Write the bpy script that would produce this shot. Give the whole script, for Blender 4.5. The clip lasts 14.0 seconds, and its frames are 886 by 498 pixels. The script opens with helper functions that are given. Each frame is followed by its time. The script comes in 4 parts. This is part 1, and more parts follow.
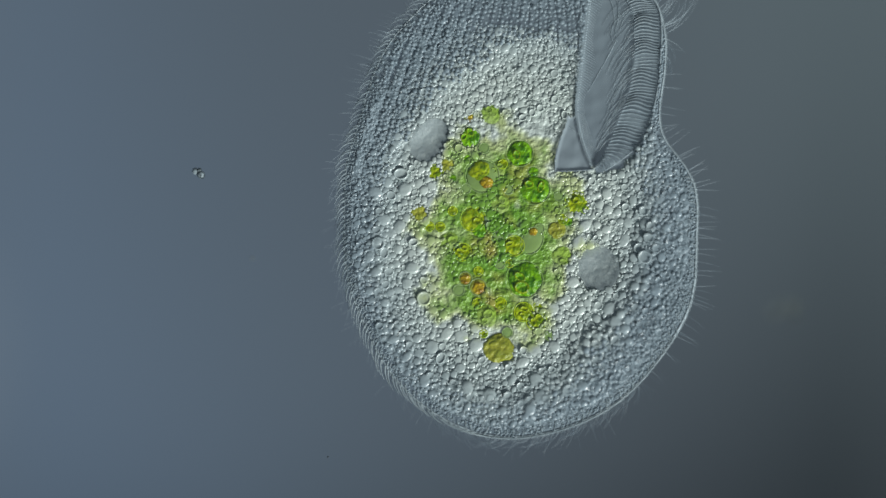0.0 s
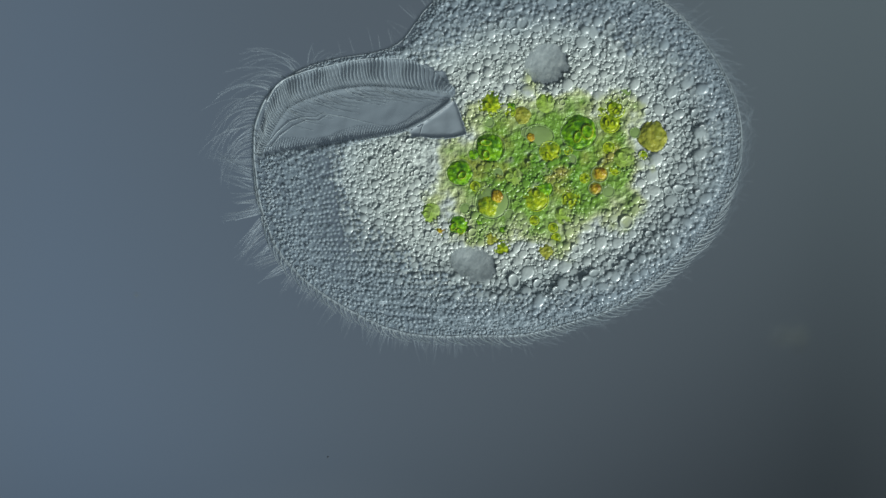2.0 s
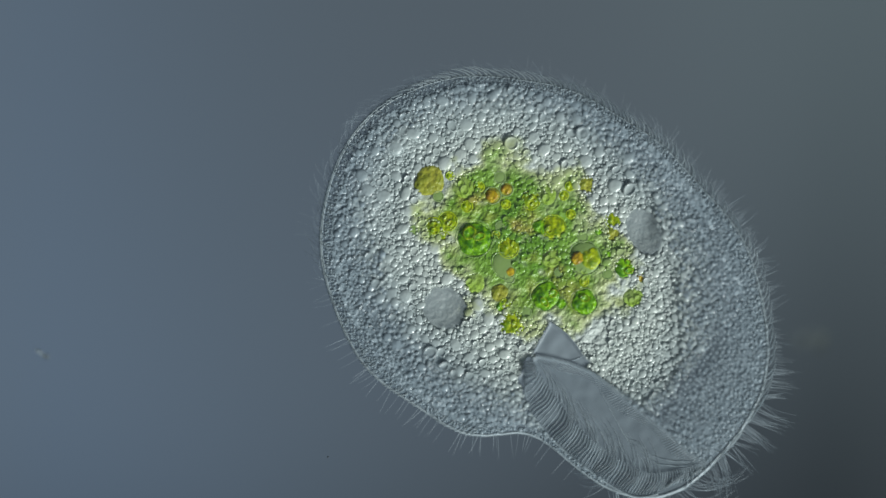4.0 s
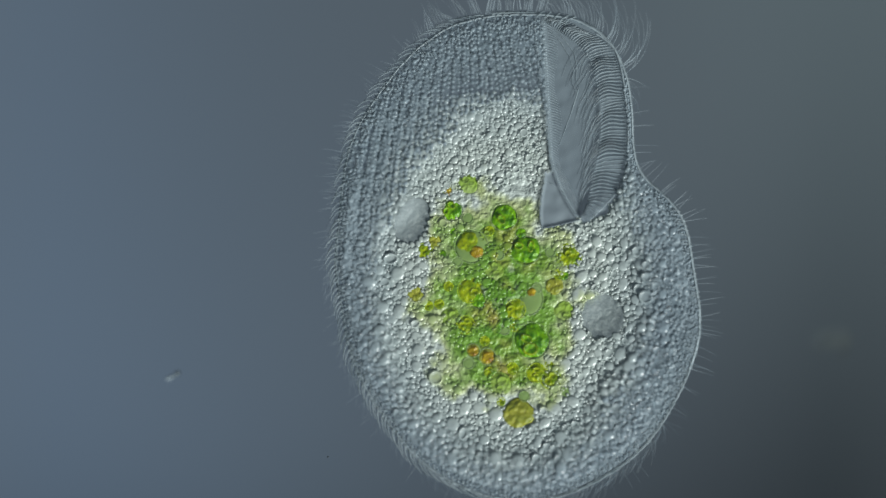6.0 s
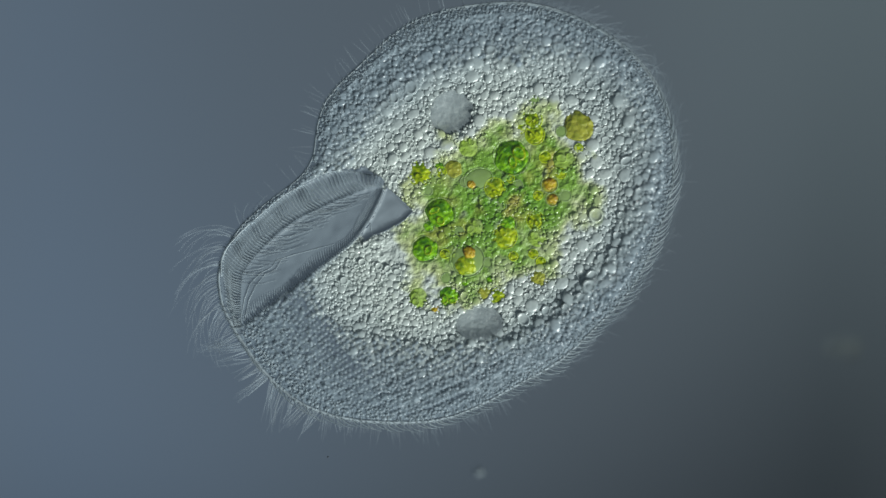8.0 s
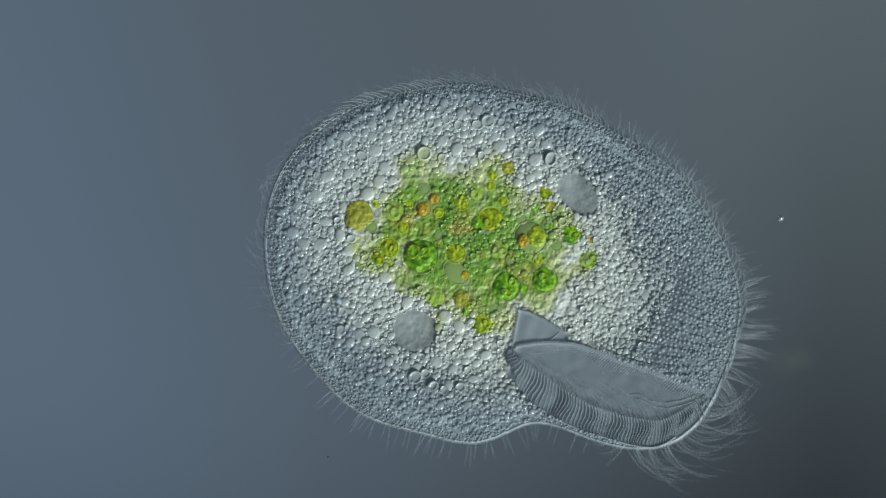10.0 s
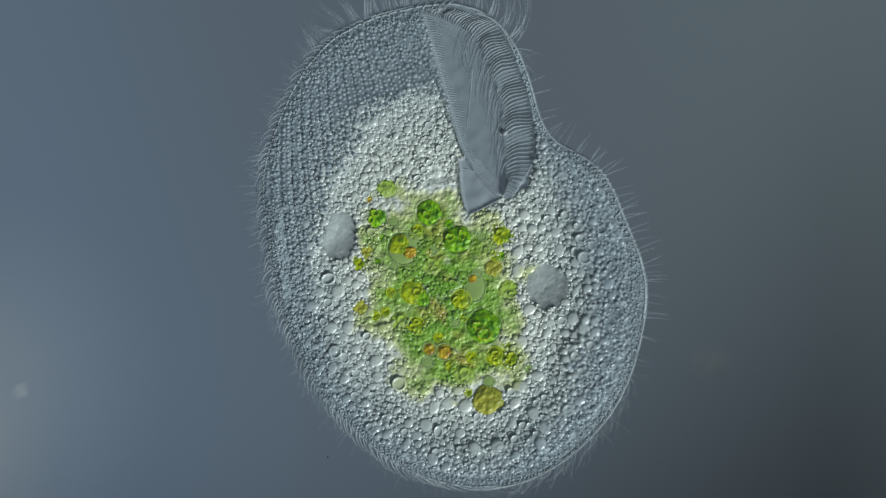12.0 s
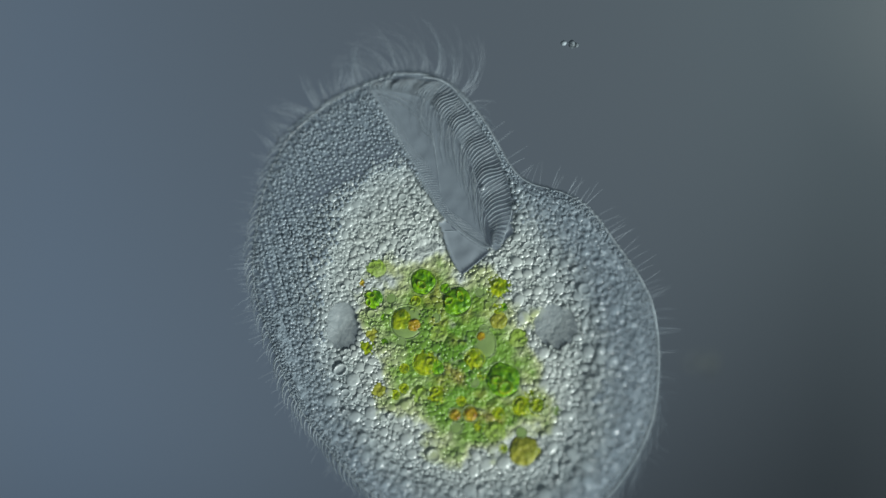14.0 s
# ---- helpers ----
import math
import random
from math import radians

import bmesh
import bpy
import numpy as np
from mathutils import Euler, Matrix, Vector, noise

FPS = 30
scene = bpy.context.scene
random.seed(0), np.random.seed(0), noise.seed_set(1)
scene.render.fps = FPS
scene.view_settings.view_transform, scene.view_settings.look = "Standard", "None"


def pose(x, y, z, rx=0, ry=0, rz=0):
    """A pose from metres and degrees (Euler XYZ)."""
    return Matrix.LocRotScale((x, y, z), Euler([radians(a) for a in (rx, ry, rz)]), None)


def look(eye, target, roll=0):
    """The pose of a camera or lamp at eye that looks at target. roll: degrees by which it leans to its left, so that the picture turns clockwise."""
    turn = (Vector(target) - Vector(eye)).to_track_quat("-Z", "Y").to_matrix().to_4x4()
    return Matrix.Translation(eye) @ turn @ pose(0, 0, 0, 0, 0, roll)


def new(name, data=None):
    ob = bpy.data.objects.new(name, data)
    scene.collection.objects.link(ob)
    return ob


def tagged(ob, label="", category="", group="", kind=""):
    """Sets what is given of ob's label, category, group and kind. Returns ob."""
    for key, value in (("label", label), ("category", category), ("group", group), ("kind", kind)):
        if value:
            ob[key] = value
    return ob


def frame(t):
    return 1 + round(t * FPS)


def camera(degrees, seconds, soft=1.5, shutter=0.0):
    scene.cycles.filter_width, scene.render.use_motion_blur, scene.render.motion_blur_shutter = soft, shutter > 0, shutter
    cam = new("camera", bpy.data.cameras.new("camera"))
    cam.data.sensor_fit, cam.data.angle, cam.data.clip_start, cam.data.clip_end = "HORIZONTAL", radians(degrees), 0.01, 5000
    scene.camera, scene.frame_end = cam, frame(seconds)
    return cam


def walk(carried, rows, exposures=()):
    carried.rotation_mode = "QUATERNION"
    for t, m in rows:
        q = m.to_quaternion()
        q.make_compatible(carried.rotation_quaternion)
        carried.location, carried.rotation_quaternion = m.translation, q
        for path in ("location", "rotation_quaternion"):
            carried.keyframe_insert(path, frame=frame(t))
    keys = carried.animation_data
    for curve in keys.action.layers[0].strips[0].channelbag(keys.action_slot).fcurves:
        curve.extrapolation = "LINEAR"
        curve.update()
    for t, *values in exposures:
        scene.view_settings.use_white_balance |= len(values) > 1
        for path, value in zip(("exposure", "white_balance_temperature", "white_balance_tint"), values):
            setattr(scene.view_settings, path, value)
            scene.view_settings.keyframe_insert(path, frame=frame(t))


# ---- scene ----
# A ciliate under the microscope, built five thousand times larger: 1 m stands for a fifth of a millimetre.
U = 0.00125  # the working unit of the plan, a quarter of a micron in the water
EYE = 3.6574  # the lens above the slide
FOCUS = 21  # height of the sharp plane; the cell drifts up and down through it
cam = camera(30, 14.0, soft=1.5)
cam.data.dof.use_dof = True
cam.data.dof.focus_distance = EYE - FOCUS * U
cam.data.dof.aperture_fstop = 0.034
walk(cam, [(0, pose(0, 0, EYE)), (14, pose(0, 0, EYE))])

# ---- light: the lit field behind the specimen and the slanting light that models it ----
world = bpy.data.worlds.new("world")
scene.world = world
world.use_nodes = True
world.node_tree.nodes["Background"].inputs["Color"].default_value = (0.70, 0.88, 1.0, 1)
world.node_tree.nodes["Background"].inputs["Strength"].default_value = 0.15
sun = new("sun", bpy.data.lights.new("sun", "SUN"))
sun.data.energy = 5.9
sun.data.angle = radians(12)
sun.data.color = (0.95, 1.0, 0.97)
sun.matrix_world = look((6.2, -6.6, 4.5), (0, 0, 0))
scene.view_settings.exposure = 0.0

# ---- materials ----


def nodes_of(name):
    m = bpy.data.materials.new(name)
    m.use_nodes = True
    m.node_tree.nodes.clear()
    return m, m.node_tree.nodes, m.node_tree.links


def flesh(name, colour, second=None, scale=60.0, clear=0.0, rough=0.5, bump=0.3, bump_scale=400.0, specular=0.25, jitter=0.0):
    """Soft cell matter: two tones mixed by noise, fine relief, and a share of clear see-through."""
    m, n, k = nodes_of(name)
    out, bsdf = n.new("ShaderNodeOutputMaterial"), n.new("ShaderNodeBsdfPrincipled")
    coord, noise_a = n.new("ShaderNodeTexCoord"), n.new("ShaderNodeTexNoise")
    noise_a.inputs["Scale"].default_value = scale * 0.2
    noise_a.inputs["Detail"].default_value = 4
    k.new(coord.outputs["Object"], noise_a.inputs["Vector"])
    ramp, mix = n.new("ShaderNodeMapRange"), n.new("ShaderNodeMix")
    ramp.inputs["From Min"].default_value, ramp.inputs["From Max"].default_value = 0.35, 0.65
    k.new(noise_a.outputs["Fac"], ramp.inputs["Value"])
    mix.data_type = "RGBA"
    second = second or tuple(0.75 * c for c in colour)
    mix.inputs["A"].default_value, mix.inputs["B"].default_value = (*colour, 1), (*second, 1)
    k.new(ramp.outputs["Result"], mix.inputs["Factor"])
    tone = mix.outputs["Result"]
    if jitter:
        geo, hsv, span = n.new("ShaderNodeNewGeometry"), n.new("ShaderNodeHueSaturation"), n.new("ShaderNodeMapRange")
        info, add = n.new("ShaderNodeObjectInfo"), n.new("ShaderNodeMath")
        add.operation = "ADD"
        k.new(geo.outputs["Random Per Island"], add.inputs[0])
        k.new(info.outputs["Random"], add.inputs[1])
        span.inputs["From Max"].default_value = 2.0
        span.inputs["To Min"].default_value, span.inputs["To Max"].default_value = 1 - jitter, 1 + jitter
        k.new(add.outputs["Value"], span.inputs["Value"])
        k.new(span.outputs["Result"], hsv.inputs["Value"])
        k.new(tone, hsv.inputs["Color"])
        tone = hsv.outputs["Color"]
    k.new(tone, bsdf.inputs["Base Color"])
    bsdf.inputs["Roughness"].default_value = rough
    bsdf.inputs["Specular IOR Level"].default_value = specular
    if bump:
        noise_b, relief = n.new("ShaderNodeTexNoise"), n.new("ShaderNodeBump")
        noise_b.inputs["Scale"].default_value = bump_scale * 0.2
        noise_b.inputs["Detail"].default_value = 3
        k.new(coord.outputs["Object"], noise_b.inputs["Vector"])
        relief.inputs["Strength"].default_value = bump
        relief.inputs["Distance"].default_value = 8 * U
        k.new(noise_b.outputs["Fac"], relief.inputs["Height"])
        k.new(relief.outputs["Normal"], bsdf.inputs["Normal"])
    if clear:
        see, blend = n.new("ShaderNodeBsdfTransparent"), n.new("ShaderNodeMixShader")
        blend.inputs["Fac"].default_value = clear
        k.new(bsdf.outputs["BSDF"], blend.inputs[1])
        k.new(see.outputs["BSDF"], blend.inputs[2])
        k.new(blend.outputs["Shader"], out.inputs["Surface"])
    else:
        k.new(bsdf.outputs["BSDF"], out.inputs["Surface"])
    return m


def upper_skin():
    """The outer plasm: grey and hazy at the margin, glass-clear over the inner plasm."""
    m = flesh("ectoplasm", (0.232, 0.295, 0.338), (0.182, 0.236, 0.277), 45, 0.5, bump=0.7, bump_scale=420)
    n, k = m.node_tree.nodes, m.node_tree.links
    coord, mp, ln, nz, ad, clear = (n.new("ShaderNode" + x) for x in ("TexCoord", "Mapping", "VectorMath", "TexNoise", "Math", "MapRange"))
    mp.inputs["Location"].default_value = (-6 / 226, 3 / 311, 0)
    mp.inputs["Scale"].default_value = (1 / (226 * U), 1 / (311 * U), 0)
    k.new(coord.outputs["Object"], mp.inputs["Vector"])
    ln.operation = "LENGTH"
    k.new(mp.outputs["Vector"], ln.inputs[0])
    nz.inputs["Scale"].default_value, nz.inputs["Detail"].default_value = 11, 3
    k.new(coord.outputs["Object"], nz.inputs["Vector"])
    ad.operation = "MULTIPLY_ADD"
    k.new(nz.outputs["Fac"], ad.inputs[0])
    ad.inputs[1].default_value = 0.2
    k.new(ln.outputs["Value"], ad.inputs[2])
    clear.inputs["From Min"].default_value, clear.inputs["From Max"].default_value = 1.12, 1.40
    clear.inputs["To Min"].default_value, clear.inputs["To Max"].default_value = 0.97, 0.45
    k.new(ad.outputs["Value"], clear.inputs["Value"])
    blend = next(x for x in n if x.bl_idname == "ShaderNodeMixShader")
    k.new(clear.outputs["Result"], blend.inputs["Fac"])
    return m


def field_light():
    """The lit field of the microscope as a painted glow: bluish at one side, falling off to a dark corner."""
    m, n, k = nodes_of("field_light")
    out, glow = n.new("ShaderNodeOutputMaterial"), n.new("ShaderNodeEmission")
    coord, sep = n.new("ShaderNodeTexCoord"), n.new("ShaderNodeSeparateXYZ")
    k.new(coord.outputs["Object"], sep.inputs["Vector"])
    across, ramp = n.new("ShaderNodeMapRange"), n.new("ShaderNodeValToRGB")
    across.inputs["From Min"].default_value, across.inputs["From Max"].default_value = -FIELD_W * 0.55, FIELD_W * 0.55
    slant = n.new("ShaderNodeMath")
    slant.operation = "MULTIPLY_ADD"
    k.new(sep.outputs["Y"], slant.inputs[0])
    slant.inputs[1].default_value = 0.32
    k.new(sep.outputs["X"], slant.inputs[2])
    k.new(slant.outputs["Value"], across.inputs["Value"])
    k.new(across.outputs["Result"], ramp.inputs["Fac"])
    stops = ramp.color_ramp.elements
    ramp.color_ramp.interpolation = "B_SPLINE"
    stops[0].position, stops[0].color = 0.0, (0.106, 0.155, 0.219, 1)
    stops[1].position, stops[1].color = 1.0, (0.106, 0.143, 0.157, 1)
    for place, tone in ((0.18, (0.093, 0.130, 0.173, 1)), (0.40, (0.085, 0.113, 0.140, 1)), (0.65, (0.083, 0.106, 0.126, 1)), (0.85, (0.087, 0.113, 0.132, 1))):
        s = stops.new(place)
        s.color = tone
    # lamp falloff painted into the glow: darker away from a chosen middle
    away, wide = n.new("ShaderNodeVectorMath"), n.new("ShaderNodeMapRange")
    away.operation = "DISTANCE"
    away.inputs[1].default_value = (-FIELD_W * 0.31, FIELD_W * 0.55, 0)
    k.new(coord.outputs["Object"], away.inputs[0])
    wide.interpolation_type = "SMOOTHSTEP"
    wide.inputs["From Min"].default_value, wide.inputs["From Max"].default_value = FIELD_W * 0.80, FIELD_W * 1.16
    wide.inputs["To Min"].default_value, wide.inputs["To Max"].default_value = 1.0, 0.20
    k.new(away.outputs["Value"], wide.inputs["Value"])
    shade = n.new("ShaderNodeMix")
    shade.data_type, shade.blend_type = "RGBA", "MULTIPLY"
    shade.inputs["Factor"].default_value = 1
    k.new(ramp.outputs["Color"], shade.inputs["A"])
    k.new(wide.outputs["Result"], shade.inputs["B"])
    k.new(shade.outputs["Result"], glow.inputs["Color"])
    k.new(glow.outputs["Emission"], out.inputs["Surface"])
    return m


def plasm(name, light=1.0, bump=0.9, clear=0.0, rough=0.35, specular=0.4):
    """The inner plasm: green where food lies, cream round it, then milky white, grey at its border."""
    m, n, k = nodes_of(name)
    out, bsdf = n.new("ShaderNodeOutputMaterial"), n.new("ShaderNodeBsdfPrincipled")
    coord = n.new("ShaderNodeTexCoord")

    def spread(cx, cy, rx, ry, wobble, scale, seed):
        mp, ln, nz, ad = n.new("ShaderNodeMapping"), n.new("ShaderNodeVectorMath"), n.new("ShaderNodeTexNoise"), n.new("ShaderNodeMath")
        mp.inputs["Location"].default_value = (-cx / rx, -cy / ry, 0)
        mp.inputs["Scale"].default_value = (1 / (rx * U), 1 / (ry * U), 0)
        k.new(coord.outputs["Object"], mp.inputs["Vector"])
        ln.operation = "LENGTH"
        k.new(mp.outputs["Vector"], ln.inputs[0])
        nz.noise_dimensions = "4D"
        nz.inputs["W"].default_value = seed
        nz.inputs["Scale"].default_value, nz.inputs["Detail"].default_value = scale * 0.2, 3
        k.new(coord.outputs["Object"], nz.inputs["Vector"])
        ad.operation = "MULTIPLY_ADD"
        k.new(nz.outputs["Fac"], ad.inputs[0])
        ad.inputs[1].default_value = wobble
        k.new(ln.outputs["Value"], ad.inputs[2])
        return ad.outputs["Value"]

    def ramp(value, stops):
        r = n.new("ShaderNodeValToRGB")
        e = r.color_ramp.elements
        e[0].position, e[0].color = stops[0][0], (*stops[0][1], 1)
        e[1].position, e[1].color = stops[-1][0], (*stops[-1][1], 1)
        for p, c in stops[1:-1]:
            e.new(p).color = (*c, 1)
        k.new(value, r.inputs["Fac"])
        return r.outputs["Color"]

    def lit(c):
        return tuple(min(0.9, light * x) for x in c)

    food = spread(-14, -30, 240, 348, 0.76, 75, 2.0)
    rim = spread(6, -1, 226 * 1.3, 316 * 1.3, 0.16, 55, 5.0)
    inner = ramp(food, ((0.50, lit((0.135, 0.31, 0.022))), (0.74, lit((0.19, 0.35, 0.045))), (0.90, lit((0.45, 0.51, 0.27))), (1.0, lit((0.485, 0.54, 0.51)))))
    # digested food clouds the green with olive and deep green patches
    within = ramp(food, ((0.62, (1, 1, 1)), (0.92, (0, 0, 0))))
    for seed, size, tone, low, high in ((11.0, 13.0, (0.35, 0.335, 0.065), 0.52, 0.66), (17.0, 11.0, (0.12, 0.265, 0.016), 0.53, 0.68), (23.0, 16.0, (0.36, 0.42, 0.27), 0.60, 0.72)):
        cloud, cover, coat = n.new("ShaderNodeTexNoise"), n.new("ShaderNodeMath"), n.new("ShaderNodeMix")
        cloud.noise_dimensions = "4D"
        cloud.inputs["W"].default_value, cloud.inputs["Scale"].default_value, cloud.inputs["Detail"].default_value = seed, size, 2
        k.new(coord.outputs["Object"], cloud.inputs["Vector"])
        cover.operation = "MULTIPLY"
        k.new(ramp(cloud.outputs["Fac"], ((low, (0, 0, 0)), (high, (1, 1, 1)))), cover.inputs[0])
        k.new(within, cover.inputs[1])
        coat.data_type = "RGBA"
        k.new(cover.outputs["Value"], coat.inputs["Factor"])
        k.new(inner, coat.inputs["A"])
        coat.inputs["B"].default_value = (*lit(tone), 1)
        inner = coat.outputs["Result"]
    outer = ramp(rim, ((0.64, (0, 0, 0)), (1.02, (1, 1, 1))))
    mix = n.new("ShaderNodeMix")
    mix.data_type = "RGBA"
    k.new(outer, mix.inputs["Factor"])
    k.new(inner, mix.inputs["A"])
    mix.inputs["B"].default_value = (*lit((0.232, 0.29, 0.332)), 1)
    geo, span, hsv = n.new("ShaderNodeNewGeometry"), n.new("ShaderNodeMapRange"), n.new("ShaderNodeHueSaturation")
    span.inputs["To Min"].default_value, span.inputs["To Max"].default_value = 0.93, 1.07
    k.new(geo.outputs["Random Per Island"], span.inputs["Value"])
    k.new(span.outputs["Result"], hsv.inputs["Value"])
    k.new(mix.outputs["Result"], hsv.inputs["Color"])
    k.new(hsv.outputs["Color"], bsdf.inputs["Base Color"])
    bsdf.inputs["Roughness"].default_value = rough
    bsdf.inputs["Specular IOR Level"].default_value = specular
    if bump:
        nb, rb = n.new("ShaderNodeTexNoise"), n.new("ShaderNodeBump")
        nb.inputs["Scale"].default_value, nb.inputs["Detail"].default_value = 66, 3
        k.new(coord.outputs["Object"], nb.inputs["Vector"])
        rb.inputs["Strength"].default_value, rb.inputs["Distance"].default_value = bump, 8 * U
        k.new(nb.outputs["Fac"], rb.inputs["Height"])
        k.new(rb.outputs["Normal"], bsdf.inputs["Normal"])
    see, blend = n.new("ShaderNodeBsdfTransparent"), n.new("ShaderNodeMixShader")
    blend.inputs["Fac"].default_value = clear
    k.new(bsdf.outputs["BSDF"], blend.inputs[1])
    k.new(see.outputs["BSDF"], blend.inputs[2])
    k.new(blend.outputs["Shader"], out.inputs["Surface"])
    return m


BACK_Z = -3.2
FIELD_W = 2 * (EYE - BACK_Z) * math.tan(radians(15))

M_ECTO = upper_skin()
M_UNDER = flesh("glassy_underside", (0.20, 0.24, 0.26), (0.16, 0.20, 0.22), 45, 0.93, bump=0.0)
M_CAVITY = flesh("clear_cavity", (0.25, 0.305, 0.34), (0.225, 0.275, 0.31), 25, 0.55, rough=0.35, bump=0.25, bump_scale=130)
M_SAIL = flesh("gullet_sail", (0.26, 0.31, 0.34), (0.235, 0.28, 0.31), 30, 0.35, rough=0.35, bump=0.2, bump_scale=110)
M_RIM = flesh("pellicle", (0.40, 0.47, 0.51), (0.28, 0.33, 0.36), 160, 0.3, rough=0.3, bump=0.2)
M_GRAIN = flesh("cortical_granule", (0.248, 0.306, 0.346), (0.194, 0.246, 0.283), 80, 0.25, rough=0.4, bump=0.0, specular=0.45, jitter=0.12)
M_PLASM = plasm("endoplasm", 0.91, 1.0)
M_DROP = plasm("vesicle", 0.95, 0.25, 0.10, 0.27, 0.75)
M_WALL = plasm("vesicle_skin", 1.06, 0.1, 0.0, 0.25, 0.6)
M_LEAF = flesh("algal_green", (0.24, 0.53, 0.004), (0.04, 0.16, 0.002), 420, 0.18, rough=0.3, bump=0.8, bump_scale=330, specular=0.35, jitter=0.2)
M_LIME = flesh("yellow_green_food", (0.46, 0.55, 0.006), (0.11, 0.21, 0.002), 420, 0.18, rough=0.3, bump=0.7, bump_scale=330, specular=0.35, jitter=0.2)
M_OLIVE = flesh("olive_food", (0.42, 0.42, 0.05), (0.26, 0.30, 0.03), 260, 0.25, rough=0.35, bump=0.8, bump_scale=330, specular=0.3, jitter=0.2)
M_AMBER = flesh("amber_food", (0.52, 0.39, 0.010), (0.20, 0.10, 0.003), 300, 0.08, rough=0.3, bump=0.7, bump_scale=450, specular=0.4, jitter=0.2)
M_TINT = flesh("pale_green_food", (0.32, 0.50, 0.05), (0.34, 0.46, 0.14), 100, 0.35, rough=0.4, bump=0.7, bump_scale=350, specular=0.15, jitter=0.2)
M_CLEAR = flesh("clear_green_sap", (0.27, 0.40, 0.13), (0.24, 0.36, 0.11), 60, 0.25, rough=0.3, bump=0.15, bump_scale=120, specular=0.3)
M_FILM = flesh("vacuole_membrane", (0.40, 0.54, 0.22), (0.32, 0.46, 0.18), 60, 0.35, rough=0.2, bump=0.0, specular=0.6)
M_GLINT = flesh("bright_green_skin", (0.58, 0.70, 0.02), (0.36, 0.52, 0.01), 200, 0.15, rough=0.25, bump=0.0, specular=0.6)
M_VAC = flesh("contractile_vacuole", (0.34, 0.395, 0.41), (0.30, 0.35, 0.37), 60, 0.66, rough=0.4, bump=0.3, bump_scale=160)
M_HAIR = flesh("cilium", (0.50, 0.58, 0.63), (0.16, 0.21, 0.25), 90, 0.76, rough=0.3, bump=0.0, jitter=0.3)
M_PLATE = flesh("membranelle", (0.42, 0.49, 0.53), (0.28, 0.34, 0.38), 160, 0.46, rough=0.3, bump=0.3, bump_scale=500, jitter=0.2)
M_SPECK = flesh("pale_speck", (0.50, 0.56, 0.56), (0.28, 0.33, 0.34), 300, 0.1, rough=0.2, bump=0.2, specular=0.8)
M_BRIGHT = flesh("bright_rod", (0.56, 0.57, 0.54), (0.42, 0.44, 0.42), 300, 0.0, rough=0.3, bump=0.1)
M_DARK = flesh("dark_speck", (0.01, 0.012, 0.012), (0.02, 0.02, 0.02), 300, 0.0, bump=0.2)
M_FAINT = flesh("faint_speck", (0.20, 0.23, 0.21), (0.05, 0.06, 0.05), 200, 0.74, bump=0.2)
M_DUSK = flesh("dusky_speck", (0.36, 0.43, 0.47), (0.02, 0.03, 0.035), 500, 0.15, bump=0.2)
M_RIB = flesh("skin_rib", (0.36, 0.42, 0.45), (0.20, 0.25, 0.28), 60, 0.4, bump=0.0)
M_BEAD = flesh("clear_bead", (0.30, 0.35, 0.38), (0.24, 0.28, 0.31), 60, 0.2, rough=0.15, bump=0.0, specular=0.8)
# thin hazes for the shells that imitate the passing cell's blurred glow
M_HALO = flesh("halo_haze", (0.64, 0.65, 0.60), (0.58, 0.60, 0.58), 15, 0.955, bump=0.0)
M_VEIL = flesh("inner_halo_haze", (0.70, 0.69, 0.58), (0.62, 0.63, 0.56), 15, 0.91, bump=0.0)
M_HAZE = flesh("yellow_cell", (0.88, 0.72, 0.14), (0.80, 0.70, 0.28), 15, 0.66, bump=0.3, bump_scale=200)

# ---- building helpers ----


def part(name, bm, material, parent, label="", smooth=True, kind=""):
    me = bpy.data.meshes.new(name)
    bm.to_mesh(me)
    bm.free()
    for mt in material if isinstance(material, (list, tuple)) else [material]:
        me.materials.append(mt)
    if smooth:
        me.polygons.foreach_set("use_smooth", [True] * len(me.polygons))
    ob = new(name, me)
    ob.parent = parent
    return tagged(ob, label, kind=kind)


def soup(name, verts, faces, material, parent, label="", kind="", slots=None):
    """One mesh from arrays; slots gives each face its material."""
    me = bpy.data.meshes.new(name)
    me.from_pydata(verts, [], faces)
    for mt in material if isinstance(material, (list, tuple)) else [material]:
        me.materials.append(mt)
    me.polygons.foreach_set("use_smooth", [True] * len(me.polygons))
    if slots is not None:
        me.polygons.foreach_set("material_index", slots)
    ob = new(name, me)
    ob.parent = parent
    return tagged(ob, label, kind=kind)


def ball(level):
    bm = bmesh.new()
    bmesh.ops.create_icosphere(bm, subdivisions=level, radius=1)
    v = np.array([x.co[:] for x in bm.verts])
    f = [[x.index for x in face.verts] for face in bm.faces]
    bm.free()
    return v, f


BALL_1, BALL_2, BALL_3 = ball(1), ball(2), ball(3)


